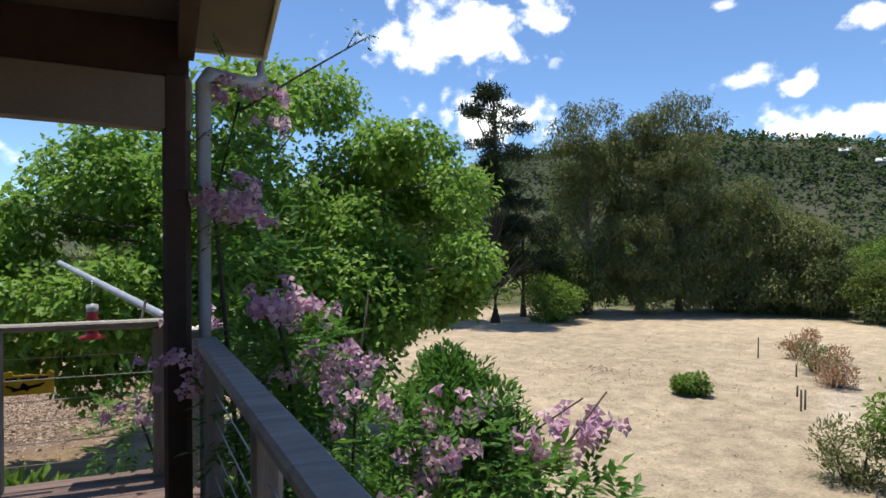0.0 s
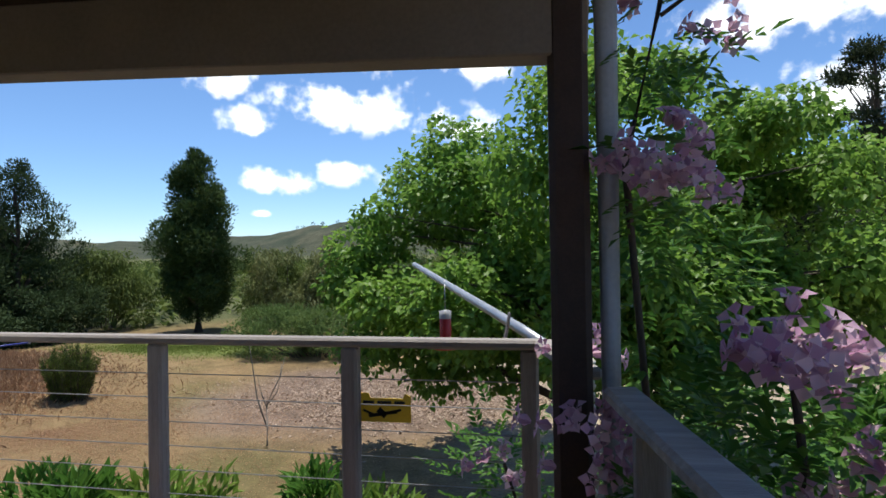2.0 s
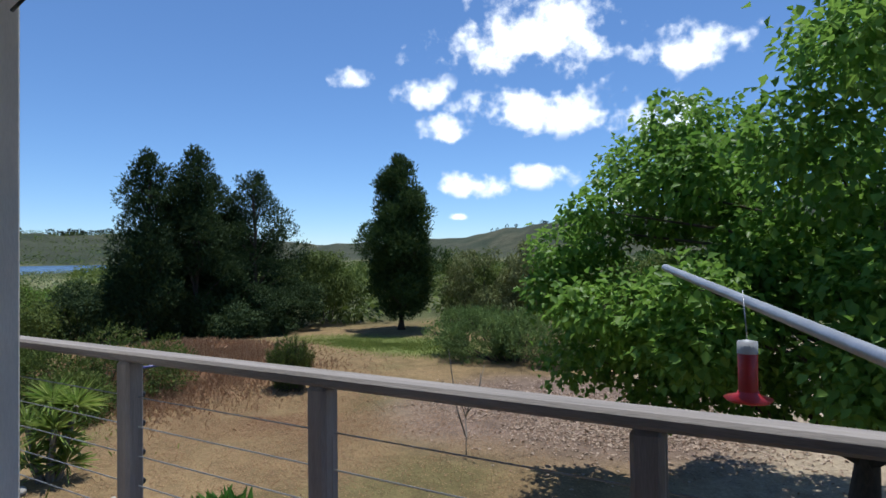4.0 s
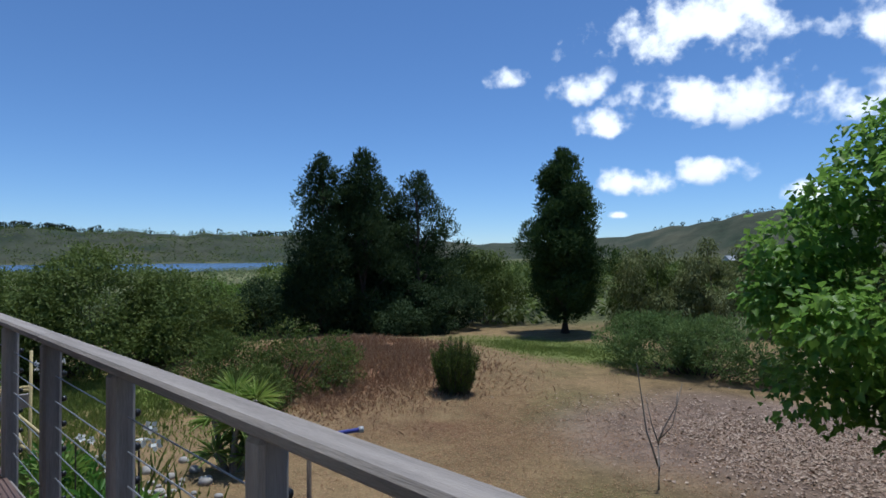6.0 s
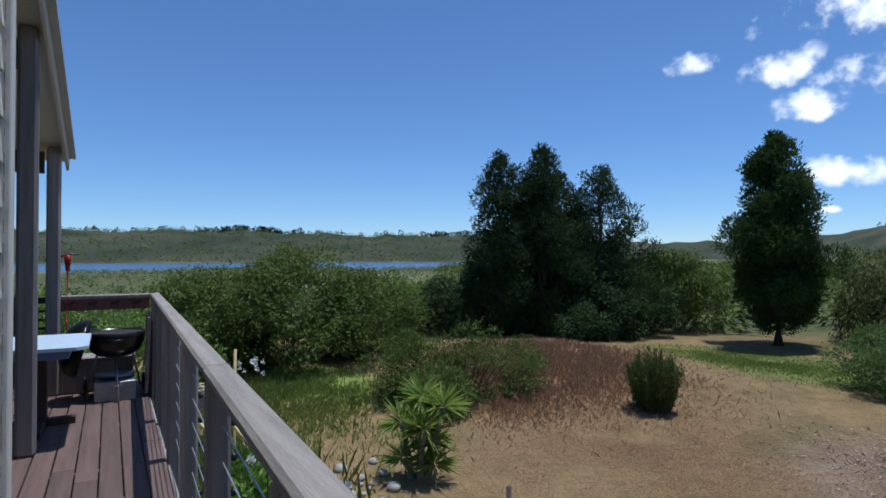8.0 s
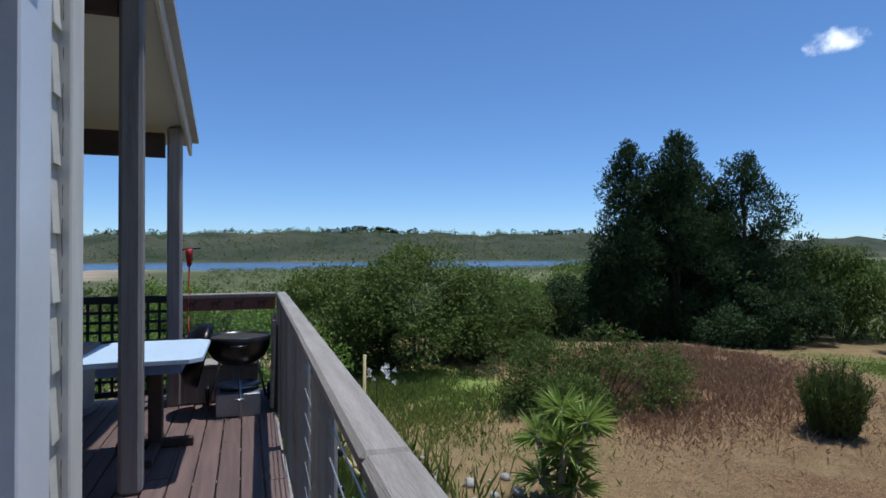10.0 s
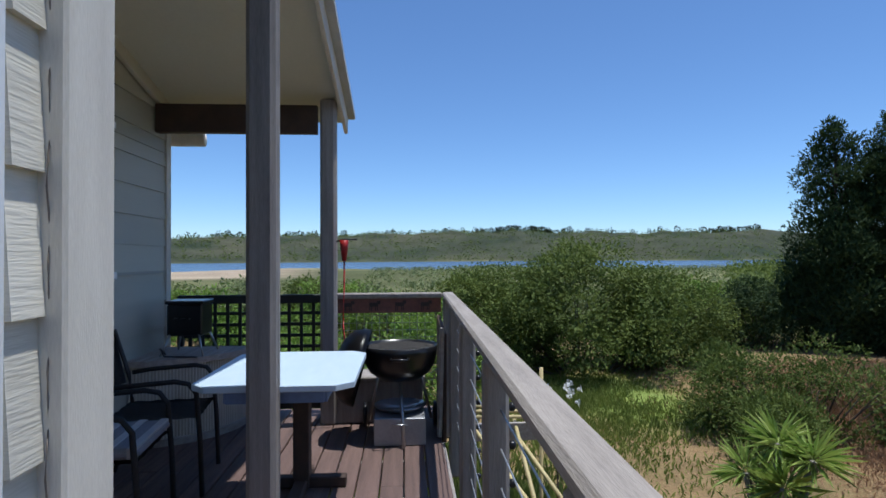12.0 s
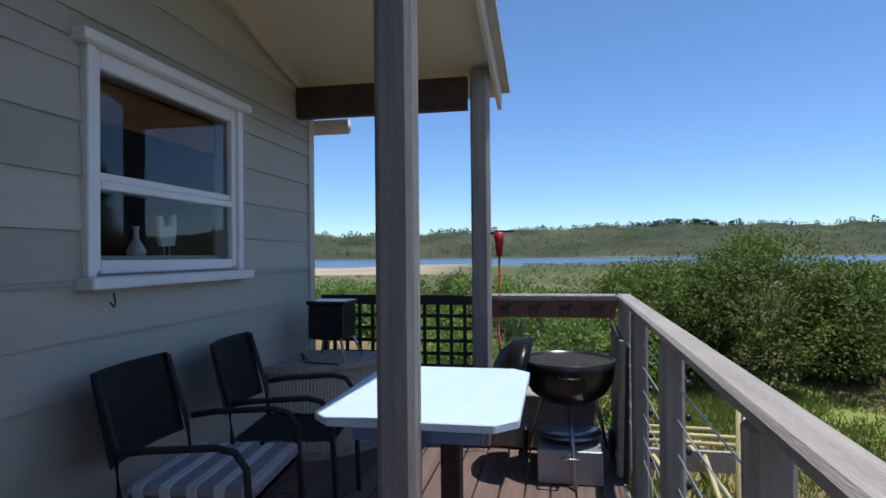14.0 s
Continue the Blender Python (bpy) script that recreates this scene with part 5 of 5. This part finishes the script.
# ---- terrace corner: pole, feeder, sign, rope, plank ----
pl = tube("flag_pole", [(-1.72, 7.35, 1.30), (-0.48, 4.60, 0.97), (-0.32, 4.22, 0.92)], [0.028, 0.032, 0.033], GALV, 10)
tagged(pl, "long grey metal pole jutting out from the railing corner", "pole")
fd = empty("bird_feeder", "red and clear hanging bird feeder", "feeder", (-1.12, 5.75, 0.66))
bm = bmesh.new()
add_lathe(bm, [(0.0, 0.0), (0.10, 0.0), (0.115, 0.015), (0.05, 0.035), (0.05, 0.05), (0.0, 0.05)], 18)
part("dish", mesh_of("dish", bm, RED, True), fd)
bm = bmesh.new()
add_lathe(bm, [(0.046, 0.05), (0.046, 0.24), (0.02, 0.27), (0.0, 0.27)], 14)
part("bottle", mesh_of("bottle", bm, RED, True), fd)
bm = bmesh.new()
add_lathe(bm, [(0.048, 0.24), (0.048, 0.30), (0.0, 0.31)], 14)
part("cap", mesh_of("cap", bm, PIPE, True), fd)
tube("wire", [(0, 0, 0.30), (-0.02, 0.1, 0.55)], 0.003, GALV, 5, fd)
bp = empty("rail_plank", "pale bleached plank fixed under the railing corner", "plank", (-0.62, 4.13, 0.953))
box("board", -0.32, 0.26, -0.04, 0.10, -0.022, 0.0, GREY_WOOD, 0.004, bp)
bar("upright", (0.07, 0.02, 0.0), (0.10, 0.03, 0.16), 0.025, 0.012, GREY_WOOD, 0.002, bp)
sg = empty("yellow_sign", "yellow metal warning sign tied to the railing cables", "sign", (-1.16, RAIL_Y + 0.035, 0.565))
bm = bmesh.new()
sp = [(-0.14, 0.0), (0.14, 0.0), (0.14, 0.13), (0.11, 0.145), (0.10, 0.12), (-0.07, 0.12), (-0.08, 0.145), (-0.14, 0.145)]
f = bm.faces.new([bm.verts.new((x, 0, z)) for x, z in sp])
ex = bmesh.ops.extrude_face_region(bm, geom=[f])
bmesh.ops.translate(bm, vec=(0, 0.004, 0), verts=[v for v in ex["geom"] if isinstance(v, bmesh.types.BMVert)])
bmesh.ops.recalc_face_normals(bm, faces=bm.faces)
part("plate", mesh_of("plate", bm, YELLOW), sg)
bm = bmesh.new()
for x0, x1, z in ((-0.11, -0.05, 0.10), (-0.035, 0.04, 0.10), (0.055, 0.11, 0.10)):
    add_box(bm, x0, x1, -0.003, -0.001, z - 0.007, z + 0.007)
for a, b, w in (((-0.08, -0.002, 0.03), (0.07, -0.002, 0.055), 0.018), ((-0.03, -0.002, 0.065), (0.01, -0.002, 0.03), 0.03), ((-0.11, -0.002, 0.06), (-0.05, -0.002, 0.035), 0.012), ((0.03, -0.002, 0.045), (0.09, -0.002, 0.065), 0.012)):
    add_bar(bm, a, b, 0.002, w)
part("marking", mesh_of("marking", bm, BLACK), sg)
bm = bmesh.new()
for ph in (0, math.pi):
    add_tube(bm, [(0.018 * math.cos(k * 0.8 + ph), 0.018 * math.sin(k * 0.8 + ph), 0.97 - k * 0.0115) for k in range(80)], 0.016, 6)
bmesh.ops.recalc_face_normals(bm, faces=bm.faces)
tagged(part("hanging_rope", mesh_of("hanging_rope", bm, ROPE, True), m=pose(-0.19, 3.45, 0.03)), "thick twisted white rope hanging at the railing", "rope")

# ---- garden things ----
def yucca(at, heads):
    t = empty("yucca_plant", "spiky bright green yucca with several heads", "plant", (*at, GROUND))
    ps, ds, ns, ls = [], [], [], []
    for hx, hy, hz, n in heads:
        u = unit(n)
        u[:, 2] = np.abs(u[:, 2]) * 1.2 - 0.35
        ps.append(np.array([hx, hy, hz]) + u * 0.05), ds.append(u), ns.append(np.cross(np.cross(u, [0, 0, 1.0]), u)), ls.append(0.5 + 0.2 * rng.random(n))
    part("leaves", leaves_mesh("leaves", np.concatenate(ps), np.concatenate(ds), np.concatenate(ns), np.concatenate(ls), 0.045, L_YUCCA, 0.3), t)
    bm = bmesh.new()
    for hx, hy, hz, n in heads:
        add_tube(bm, [(hx * 0.3, hy * 0.3, -0.1), (hx * 0.7, hy * 0.7, hz * 0.6), (hx, hy, hz)], [0.09, 0.07, 0.06], 8)
    part("stems", mesh_of("stems", bm, PALE_BARK), t)


yucca((-15.1, 9.75), ((-0.1, 0.15, 1.75, 90), (0.3, 0.45, 1.6, 80), (0.25, 0.0, 1.15, 80), (-0.35, -0.25, 1.2, 80), (0.05, 0.3, 0.75, 70), (-0.15, -0.3, 0.45, 60), (0.25, 0.25, 0.35, 60)))

sap = empty("bare_sapling", "thin leafless forked sapling on the lawn", "tree", (-7.45, 15.32, GROUND))
for pts, r in (([(0, 0, -0.1), (0.02, 0, 0.5), (0.0, 0, 1.0)], 0.035), ([(0, 0, 0.5), (-0.25, 0, 1.2), (-0.42, 0.05, 2.2), (-0.45, 0, 2.6)], 0.022), ([(0, 0, 1.0), (0.1, 0.05, 1.3), (0.35, 0.1, 1.8), (0.38, 0.1, 2.1)], 0.022), ([(0.02, 0, 0.95), (-0.12, -0.05, 1.4), (-0.2, -0.1, 1.9)], 0.015), ([(0.05, 0.05, 1.1), (0.3, 0, 1.4), (0.5, 0.05, 2.3)], 0.015)):
    tube("branch", pts, [r * (1 - 0.7 * k / (len(pts) - 1)) for k in range(len(pts))], PALE_BARK, 6, sap)
for x, y_, h in ((16.0, 12.3, 0.65), (16.3, 12.4, 0.6), (22.0, 19.0, 0.9), (17.5, 13.6, 0.35), (20.0, 15.6, 0.5)):
    tagged(tube("garden_stake", [(x, y_, GROUND - 0.1), (x + 0.02, y_, GROUND + h)], 0.03, BARK, 7), "dark wooden stake in bare ground", "stake", "garden stakes")
tagged(tube("trellis_stake", [(-9.4, 8.07, GROUND), (-9.4, 8.07, -1.42)], 0.035, BARK, 7), "thin wooden garden post below the deck", "stake")
bl_ = empty("blue_pipe", "short blue plastic pipe with a pale cap fixed under the handrail", "pipe", (-3.6, 4.11, 0.90))
tube("pipe", [(0, 0, 0), (0.02, 0.12, 0.0), (0.045, 0.25, -0.003)], 0.006, material("blue plastic pipe", (0.06, 0.07, 0.30), 0.4), 10, bl_)
tube("cap", [(0.045, 0.25, -0.003), (0.05, 0.262, -0.004)], 0.009, PIPE, 10, bl_)

# stones of the rock bed
gr = np.random.default_rng(121)
def stone(seed, s):
    bm = bmesh.new()
    bmesh.ops.create_icosphere(bm, subdivisions=2, radius=1)
    for v in bm.verts:
        k = 1 + 0.25 * noise.noise(v.co * 1.3 + Vector((seed * 3.1, 0, 0)))
        v.co = Vector((v.co.x * s * k, v.co.y * s * 0.8 * k, v.co.z * s * 0.6 * k))
    return mesh_of("rock", bm, STONE, True)
rock_meshes = [stone(k, 1.0) for k in range(4)]
for k in range(64):
    x, y_ = -15.0 + gr.normal(0, 1.5), 8.0 + gr.normal(0, 0.7)
    ob = part("rock", rock_meshes[k % 4])
    s = 0.07 + 0.13 * gr.random() ** 3 + (0.12 if k == 0 else 0)
    ob.matrix_basis = pose(x, y_, GROUND + s * 0.25, 0, 0, gr.random() * 360) @ Matrix.Scale(s, 4)
    tagged(ob, "pale rounded garden stone in the rock bed", "rock", "rock bed stones")


def blades(name, label, n, region, h, leaf, seed, w=0.02, lean=0.5, fn=None):
    """Grass or weeds as upright blades over an ellipse (x, y, rx, ry)."""
    g_ = np.random.default_rng(seed)
    x0, y0, rx, ry = region
    a, q = g_.random(n) * math.tau, np.abs(g_.normal(0, 0.62, n)) ** 0.75
    x, y_ = x0 + np.cos(a) * q * rx, y0 + np.sin(a) * q * ry
    keep = wave(x, y_, 1.2, seed) + g_.random(n) * 0.9 > 0.0
    x, y_ = x[keep], y_[keep]
    p = np.stack([x, y_, ground_height(x, y_) - 0.02], 1)
    d = np.array([0, 0, 1.0]) + g_.normal(0, lean, (len(x), 3))
    d[:, 2] = np.abs(d[:, 2]) + 0.2
    nn_ = g_.normal(size=(len(x), 3))
    if lean > 1.2:
        d[:, 2] *= 0.08
        p[:, 2] += 0.035
        nn_ = nn_ * 0.25 + np.array([0, 0, 1.0])
    hh_ = h * (0.4 + 0.9 * g_.random(len(x)))
    return tagged(part(name, leaves_mesh(name, p, d, nn_, hh_, w * (0.6 + g_.random(len(x))), leaf)), label, "grass", kind="stuff")


blades("dry_weeds", "brown dry weeds on the mound", 42000, (-22.3, 18.8, 5.2, 4.6), 0.26, L_DRY, 131, 0.03, 0.95)
blades("dry_weeds_low", "pale dry weeds along the lawn edge", 5000, (-18.8, 14.8, 2.4, 2.2), 0.14, L_DRY, 132, 0.03, 1.0)
blades("tall_grass", "green and yellow tall grass below the bush", 26000, (-25.0, 9.0, 6.5, 4.0), 0.2, L_GRASS, 133, 0.035, 0.5)
blades("deckside_grass", "tall green grass beside the deck end", 17000, (-15.5, 4.2, 3.6, 2.8), 0.8, L_GRASS, 134, 0.03, 0.4)
blades("lawn_grass", "short dry lawn grass", 80000, (-14.0, 15.5, 9.0, 8.0), 0.045, L_DRY, 135, 0.022, 1.3)
blades("green_lawn_grass", "short green lawn grass", 20000, (-19.5, 29.5, 5.8, 3.4), 0.10, L_GRASS, 136, 0.03, 0.7)
blades("mulch_chips", "pale leaf litter and chips on the soil", 17000, (-5.0, 20.6, 5.5, 3.4), 0.11, L_CHIP, 137, 0.06, 1.6)
blades("litter", "scattered leaf litter on bare ground", 9000, (14, 20, 13, 12), 0.07, L_CHIP, 138, 0.04, 1.8)
# plants below the rail
for k, (x, y_, h) in enumerate(((-3.0, 5.5, 3.35), (-3.8, 5.0, 3.4), (-3.4, 5.25, 3.3), (-2.4, 6.1, 3.05), (-1.75, 5.9, 3.1), (-4.4, 5.2, 3.2))):
    shrub("rail_side_shrub", "glossy green shrub growing up beside the deck rail", (x, y_), [(0, 0, h * 0.62, 0.34, 0.34, h * 0.36)], L_VINE if k % 2 else L_LIME, 2300, 0.15, 0.045, 0.2, 22, 300 + k, -1.0)["group"] = "rail side shrubs"
for k, (x, y_, h) in enumerate(((-6.1, 4.9, 3.4), (-7.2, 5.0, 3.1), (-8.2, 5.1, 2.9), (-9.2, 5.0, 2.9), (-10.2, 5.2, 2.7))):
    shrub("white_flower_shrub", "leafy shrub with white flowers beside the deck", (x, y_), [(0, 0, h * 0.55, 0.42, 0.36, h * 0.42)], L_LIME if k % 2 else L_VINE, 2600, 0.13, 0.04, 0.22, 24, 320 + k, -0.6)["group"] = "white flower shrubs"
for k, (x, y_) in enumerate(((23.5, 18.2), (21.5, 15.9), (19.8, 14.1), (17.0, 9.4), (13.6, 7.0), (12.2, 8.1), (25.3, 12.9), (24.7, 9.8))):
    shrub("dry_bush", "twiggy half-dry bush along the sandy path", (x, y_), [(0, 0, 0.6, 0.7, 0.7, 0.65)], L_GUM if k % 2 else L_DRY, 1700, 0.12, 0.035, 0.3, 20, 340 + k, -0.8)["group"] = "dry bushes"
shrub("right_bush", "bright green bush by the open ground", (13.2, 7.2), [(0, 0, 1.0, 1.1, 1.1, 1.1)], L_LIME, 6500, 0.13, 0.06, 0.4, 30, 350)
shrub("yard_bush", "leafy bush beyond the path", (27.5, 12.0), [(0, 0, 1.3, 2.2, 2.0, 1.5)], L_GUM, 6000, 0.16, 0.06, 0.6, 26, 351)


# ---- pink trumpet vine on the terrace corner ----
def flower_points(c, n, spread):
    """Pink trumpets: a tube of petals and five open lobes each, round a cluster centre."""
    P, D, N, L, W = [], [], [], [], []
    for _ in range(n):
        u = unit(1)[0]
        u[2] = abs(u[2]) * 0.6 - 0.15
        ax = u / np.linalg.norm(u)
        o = np.array(c) + ax * spread * np.array([1.5, 1.5, 0.9]) * (0.3 + 0.9 * rng.random())
        s = np.cross(ax, [0.3, 0.2, 1.0])
        s /= np.linalg.norm(s)
        q = np.cross(ax, s)
        for j in range(5):
            a = j * math.tau / 5 + rng.random() * 0.3
            r = s * math.cos(a) + q * math.sin(a)
            P.append(o + r * 0.004), D.append(ax * 1.0 + r * 0.28), N.append(r), L.append(0.05), W.append(0.026)
            P.append(o + ax * 0.042 + r * 0.014), D.append(ax * 0.35 + r), N.append(ax), L.append(0.036), W.append(0.036)
    return P, D, N, L, W


def pinnate(c, d, n_pairs, size):
    """Leaflets of one feathered leaf along d from c."""
    P, D, N, L = [], [], [], []
    d = np.array(d) / np.linalg.norm(d)
    s = np.cross(d, [0, 0, 1.0])
    s /= max(1e-6, np.linalg.norm(s))
    up = np.cross(s, d)
    for k in range(n_pairs + 1):
        f = (k + 1) / (n_pairs + 1)
        o = np.array(c) + d * size * f * 1.6 - np.array([0, 0, 0.25 * size * f * f])
        for sg_ in ((-1, 1) if k < n_pairs else (0,)):
            P.append(o), D.append(d * 0.7 + s * sg_ + up * 0.1), N.append(up + unit(1)[0] * 0.3), L.append(size * (0.62 if sg_ else 0.8))
    return P, D, N, L


vine = empty("trumpet_vine", "pink flowering trumpet vine climbing the terrace corner", "plant", (0.3, 3.0, GROUND))
gv = np.random.default_rng(151)
VB = np.array([0.3, 3.0, GROUND])
stems, LP = [], ([], [], [], [])
mass = [(1.2, 1.85, 0.5, 0.22, 0.2, 0.16, 40), (0.28, 2.75, 0.95, 0.22, 0.3, 0.28, 70), (1.0, 2.2, 0.5, 0.3, 0.3, 0.3, 60), (0.05, 3.3, 1.7, 0.2, 0.22, 0.45, 60), (0.25, 2.95, 0.55, 0.34, 0.5, 0.55, 330), (0.62, 2.55, 0.25, 0.36, 0.5, 0.55, 300), (0.15, 3.55, 1.35, 0.28, 0.35, 0.5, 60), (0.05, 3.35, 2.2, 0.22, 0.22, 0.32, 34), (0.75, 2.1, 0.0, 0.35, 0.55, 0.5, 240),
        (-0.5, 4.45, 0.05, 0.45, 0.22, 0.55, 150), (1.05, 1.75, 0.12, 0.3, 0.3, 0.4, 90), (0.45, 3.5, -0.6, 0.7, 0.8, 0.7, 320), (1.35, 1.75, 0.42, 0.14, 0.14, 0.13, 16), (0.4, 3.4, 0.2, 0.35, 0.4, 0.6, 170), (0.35, 1.2, -0.3, 0.3, 0.7, 0.5, 130)]
for x, y_, z, rx, ry, rz, n in mass:
    for _ in range(n):
        u = unit(1)[0]
        o = np.array([x, y_, z]) + u * np.array([rx, ry, rz]) * gv.random() ** 0.4
        if o[0] < -0.17 + (3.05 - o[1]) * 0.16 + 0.07 and o[1] < 3.3:
            continue
        d = u * 0.8 + unit(1)[0] * 0.7 + np.array([0, 0, -0.15])
        for a_, b_ in zip(LP, pinnate(o - VB, d, 3 + int(gv.random() * 2), 0.075 + 0.035 * gv.random())):
            a_.extend(b_)
part("leaves", leaves_mesh("leaves", np.array(LP[0]), np.array(LP[1]), np.array(LP[2]), np.array(LP[3]), np.array(LP[3]) * 0.42, L_VINE, 0.15), vine)
FP_ = ([], [], [], [], [])
for x, y_, z, n, sp_ in ((0.20, 2.62, 1.17, 20, 0.10), (0.30, 2.66, 1.12, 16, 0.09), (0.43, 2.5, 0.92, 12, 0.09), (0.55, 2.55, 0.86, 8, 0.09), (0.30, 2.55, 0.82, 9, 0.10), (1.0, 2.43, 0.66, 14, 0.09), (0.85, 2.17, 0.56, 10, 0.07), (1.22, 1.84, 0.64, 17, 0.10), (1.33, 1.85, 0.70, 8, 0.08), (1.45, 1.9, 0.68, 4, 0.06), (0.0, 3.06, 1.72, 18, 0.10), (-0.02, 3.04, 1.62, 12, 0.10), (0.10, 3.05, 1.60, 10, 0.08),
                       (0.20, 3.22, 2.28, 8, 0.07), (0.03, 3.2, 2.27, 8, 0.08), (0.22, 3.2, 2.12, 4, 0.06), (-0.24, 3.0, 0.87, 16, 0.10), (-0.22, 3.0, 0.74, 10, 0.09), (-0.60, 3.95, 0.40, 8, 0.09), (-0.2, 3.62, 1.0, 8, 0.09), (0.62, 2.2, 0.42, 10, 0.11), (0.5, 2.3, 0.70, 8, 0.10), (0.74, 2.35, 0.45, 8, 0.1), (0.55, 2.9, 0.78, 7, 0.08)):
    for a_, b_ in zip(FP_, flower_points((x - VB[0], y_ - VB[1], z - VB[2]), n, sp_)):
        a_.extend(b_)
part("flowers", leaves_mesh("flowers", *(np.array(a_) for a_ in FP_), PINK, 0.2), vine)
bm = bmesh.new()
for pts, r in (([(0.0, 0.1, 0), (0.1, 0.0, 2.0), (0.0, -0.3, 4.0), (-0.1, -0.4, 4.65)], 0.02), ([(0.1, 0.2, 0), (-0.2, 0.3, 3.0), (-0.38, 0.15, 5.2), (-0.25, 0.2, 5.75)], 0.018), ([(-0.25, 0.2, 5.7), (0.1, 0.22, 5.95), (0.35, 0.23, 6.12), (0.47, 0.23, 6.20)], 0.008), ([(0.35, 0.23, 6.12), (0.40, 0.23, 6.22)], 0.005),
               ([(0.3, -0.2, 0), (0.4, -0.5, 2.5), (0.7, -1.0, 4.0)], 0.02), ([(0.7, -1.0, 4.0), (0.95, -1.15, 4.15), (1.15, -1.15, 4.35)], 0.008), ([(-0.2, 0.6, 0), (-0.6, 1.2, 3.0), (-0.85, 1.0, 3.9)], 0.015), ([(0.2, -0.4, 3.2), (0.25, -0.45, 4.3), (0.3, -0.5, 4.75)], 0.008), ([(0.6, -0.9, 3.4), (0.8, -0.95, 4.1), (1.0, -1.2, 4.35)], 0.007)):
    add_tube(bm, pts, [r * (1 - 0.5 * k / (len(pts) - 1)) for k in range(len(pts))], 6)
part("stems", mesh_of("stems", bm, BARK, True), vine)
part("buds", leaves_mesh("buds", np.array([[0.47, 0.23, 6.2]] * 14 + [[0.4, 0.23, 6.22]] * 8) + gv.normal(0, 0.03, (22, 3)), unit(22), unit(22), 0.04, 0.015, L_VINE), vine)
# white flowers beside the deck
wf = ([], [], [], [], [])
WB = np.array([-5.95, 4.75, GROUND])
wfl = empty("white_flowers", "white open flower heads on the shrub beside the deck", "flowers", tuple(WB))
for x, y_, z, n in ((-5.9, 4.6, 0.33, 4), (-6.05, 4.65, 0.18, 3), (-8.6, 4.95, -0.35, 4), (-7.2, 4.9, -0.1, 3), (-12.1, 5.5, -0.10, 5), (-12.5, 5.6, -0.3, 4)):
    for a_, b_ in zip(wf, flower_points(np.array([x, y_, z]) - WB, n, 0.09)):
        a_.extend(b_)
part("petals", leaves_mesh("petals", *(np.array(a_) for a_ in wf), WHITE_PETAL, 0.2), wfl)["kind"] = "stuff"
bm = bmesh.new()
for x, y_, z in ((-5.95, 4.6, 0.25), (-8.6, 4.95, -0.35), (-7.2, 4.9, -0.1), (-12.3, 5.5, -0.2)):
    add_tube(bm, [(x - WB[0], y_ - WB[1], 0), (x - WB[0], y_ - WB[1], z - GROUND)], [0.015, 0.006], 5)
part("stems", mesh_of("stems", bm, BARK), wfl)

# ---- deck boards, laid last ----
floor = new("floor")
tagged(floor, "red-brown weathered timber deck boards with gaps", "floor", kind="structure")
g9 = random.Random(4)
y = -2.45
while y < 4.10:
    cuts = [DECK_END]
    x = DECK_END + g9.uniform(1.4, 3.6)
    while x < -0.8:
        cuts.append(x)
        x += g9.uniform(2.6, 4.2)
    edge = 0.02 + (3.05 - y) * 0.131 if y < 3.1 else -0.15
    cuts.append(edge)
    for a, b in zip(cuts, cuts[1:]):
        if y < PY - 0.1 and b < -2.6:
            continue
        if y < PY - 0.1 and a < -2.7:
            a = -2.7
        bm = bmesh.new()
        add_box(bm, a + 0.002, b - 0.002, y, y + 0.128, -0.03, g9.uniform(-0.003, 0.0), 0.004)
        part("plank", mesh_of("plank", bm, DECK_WOOD), floor)
    y += 0.137
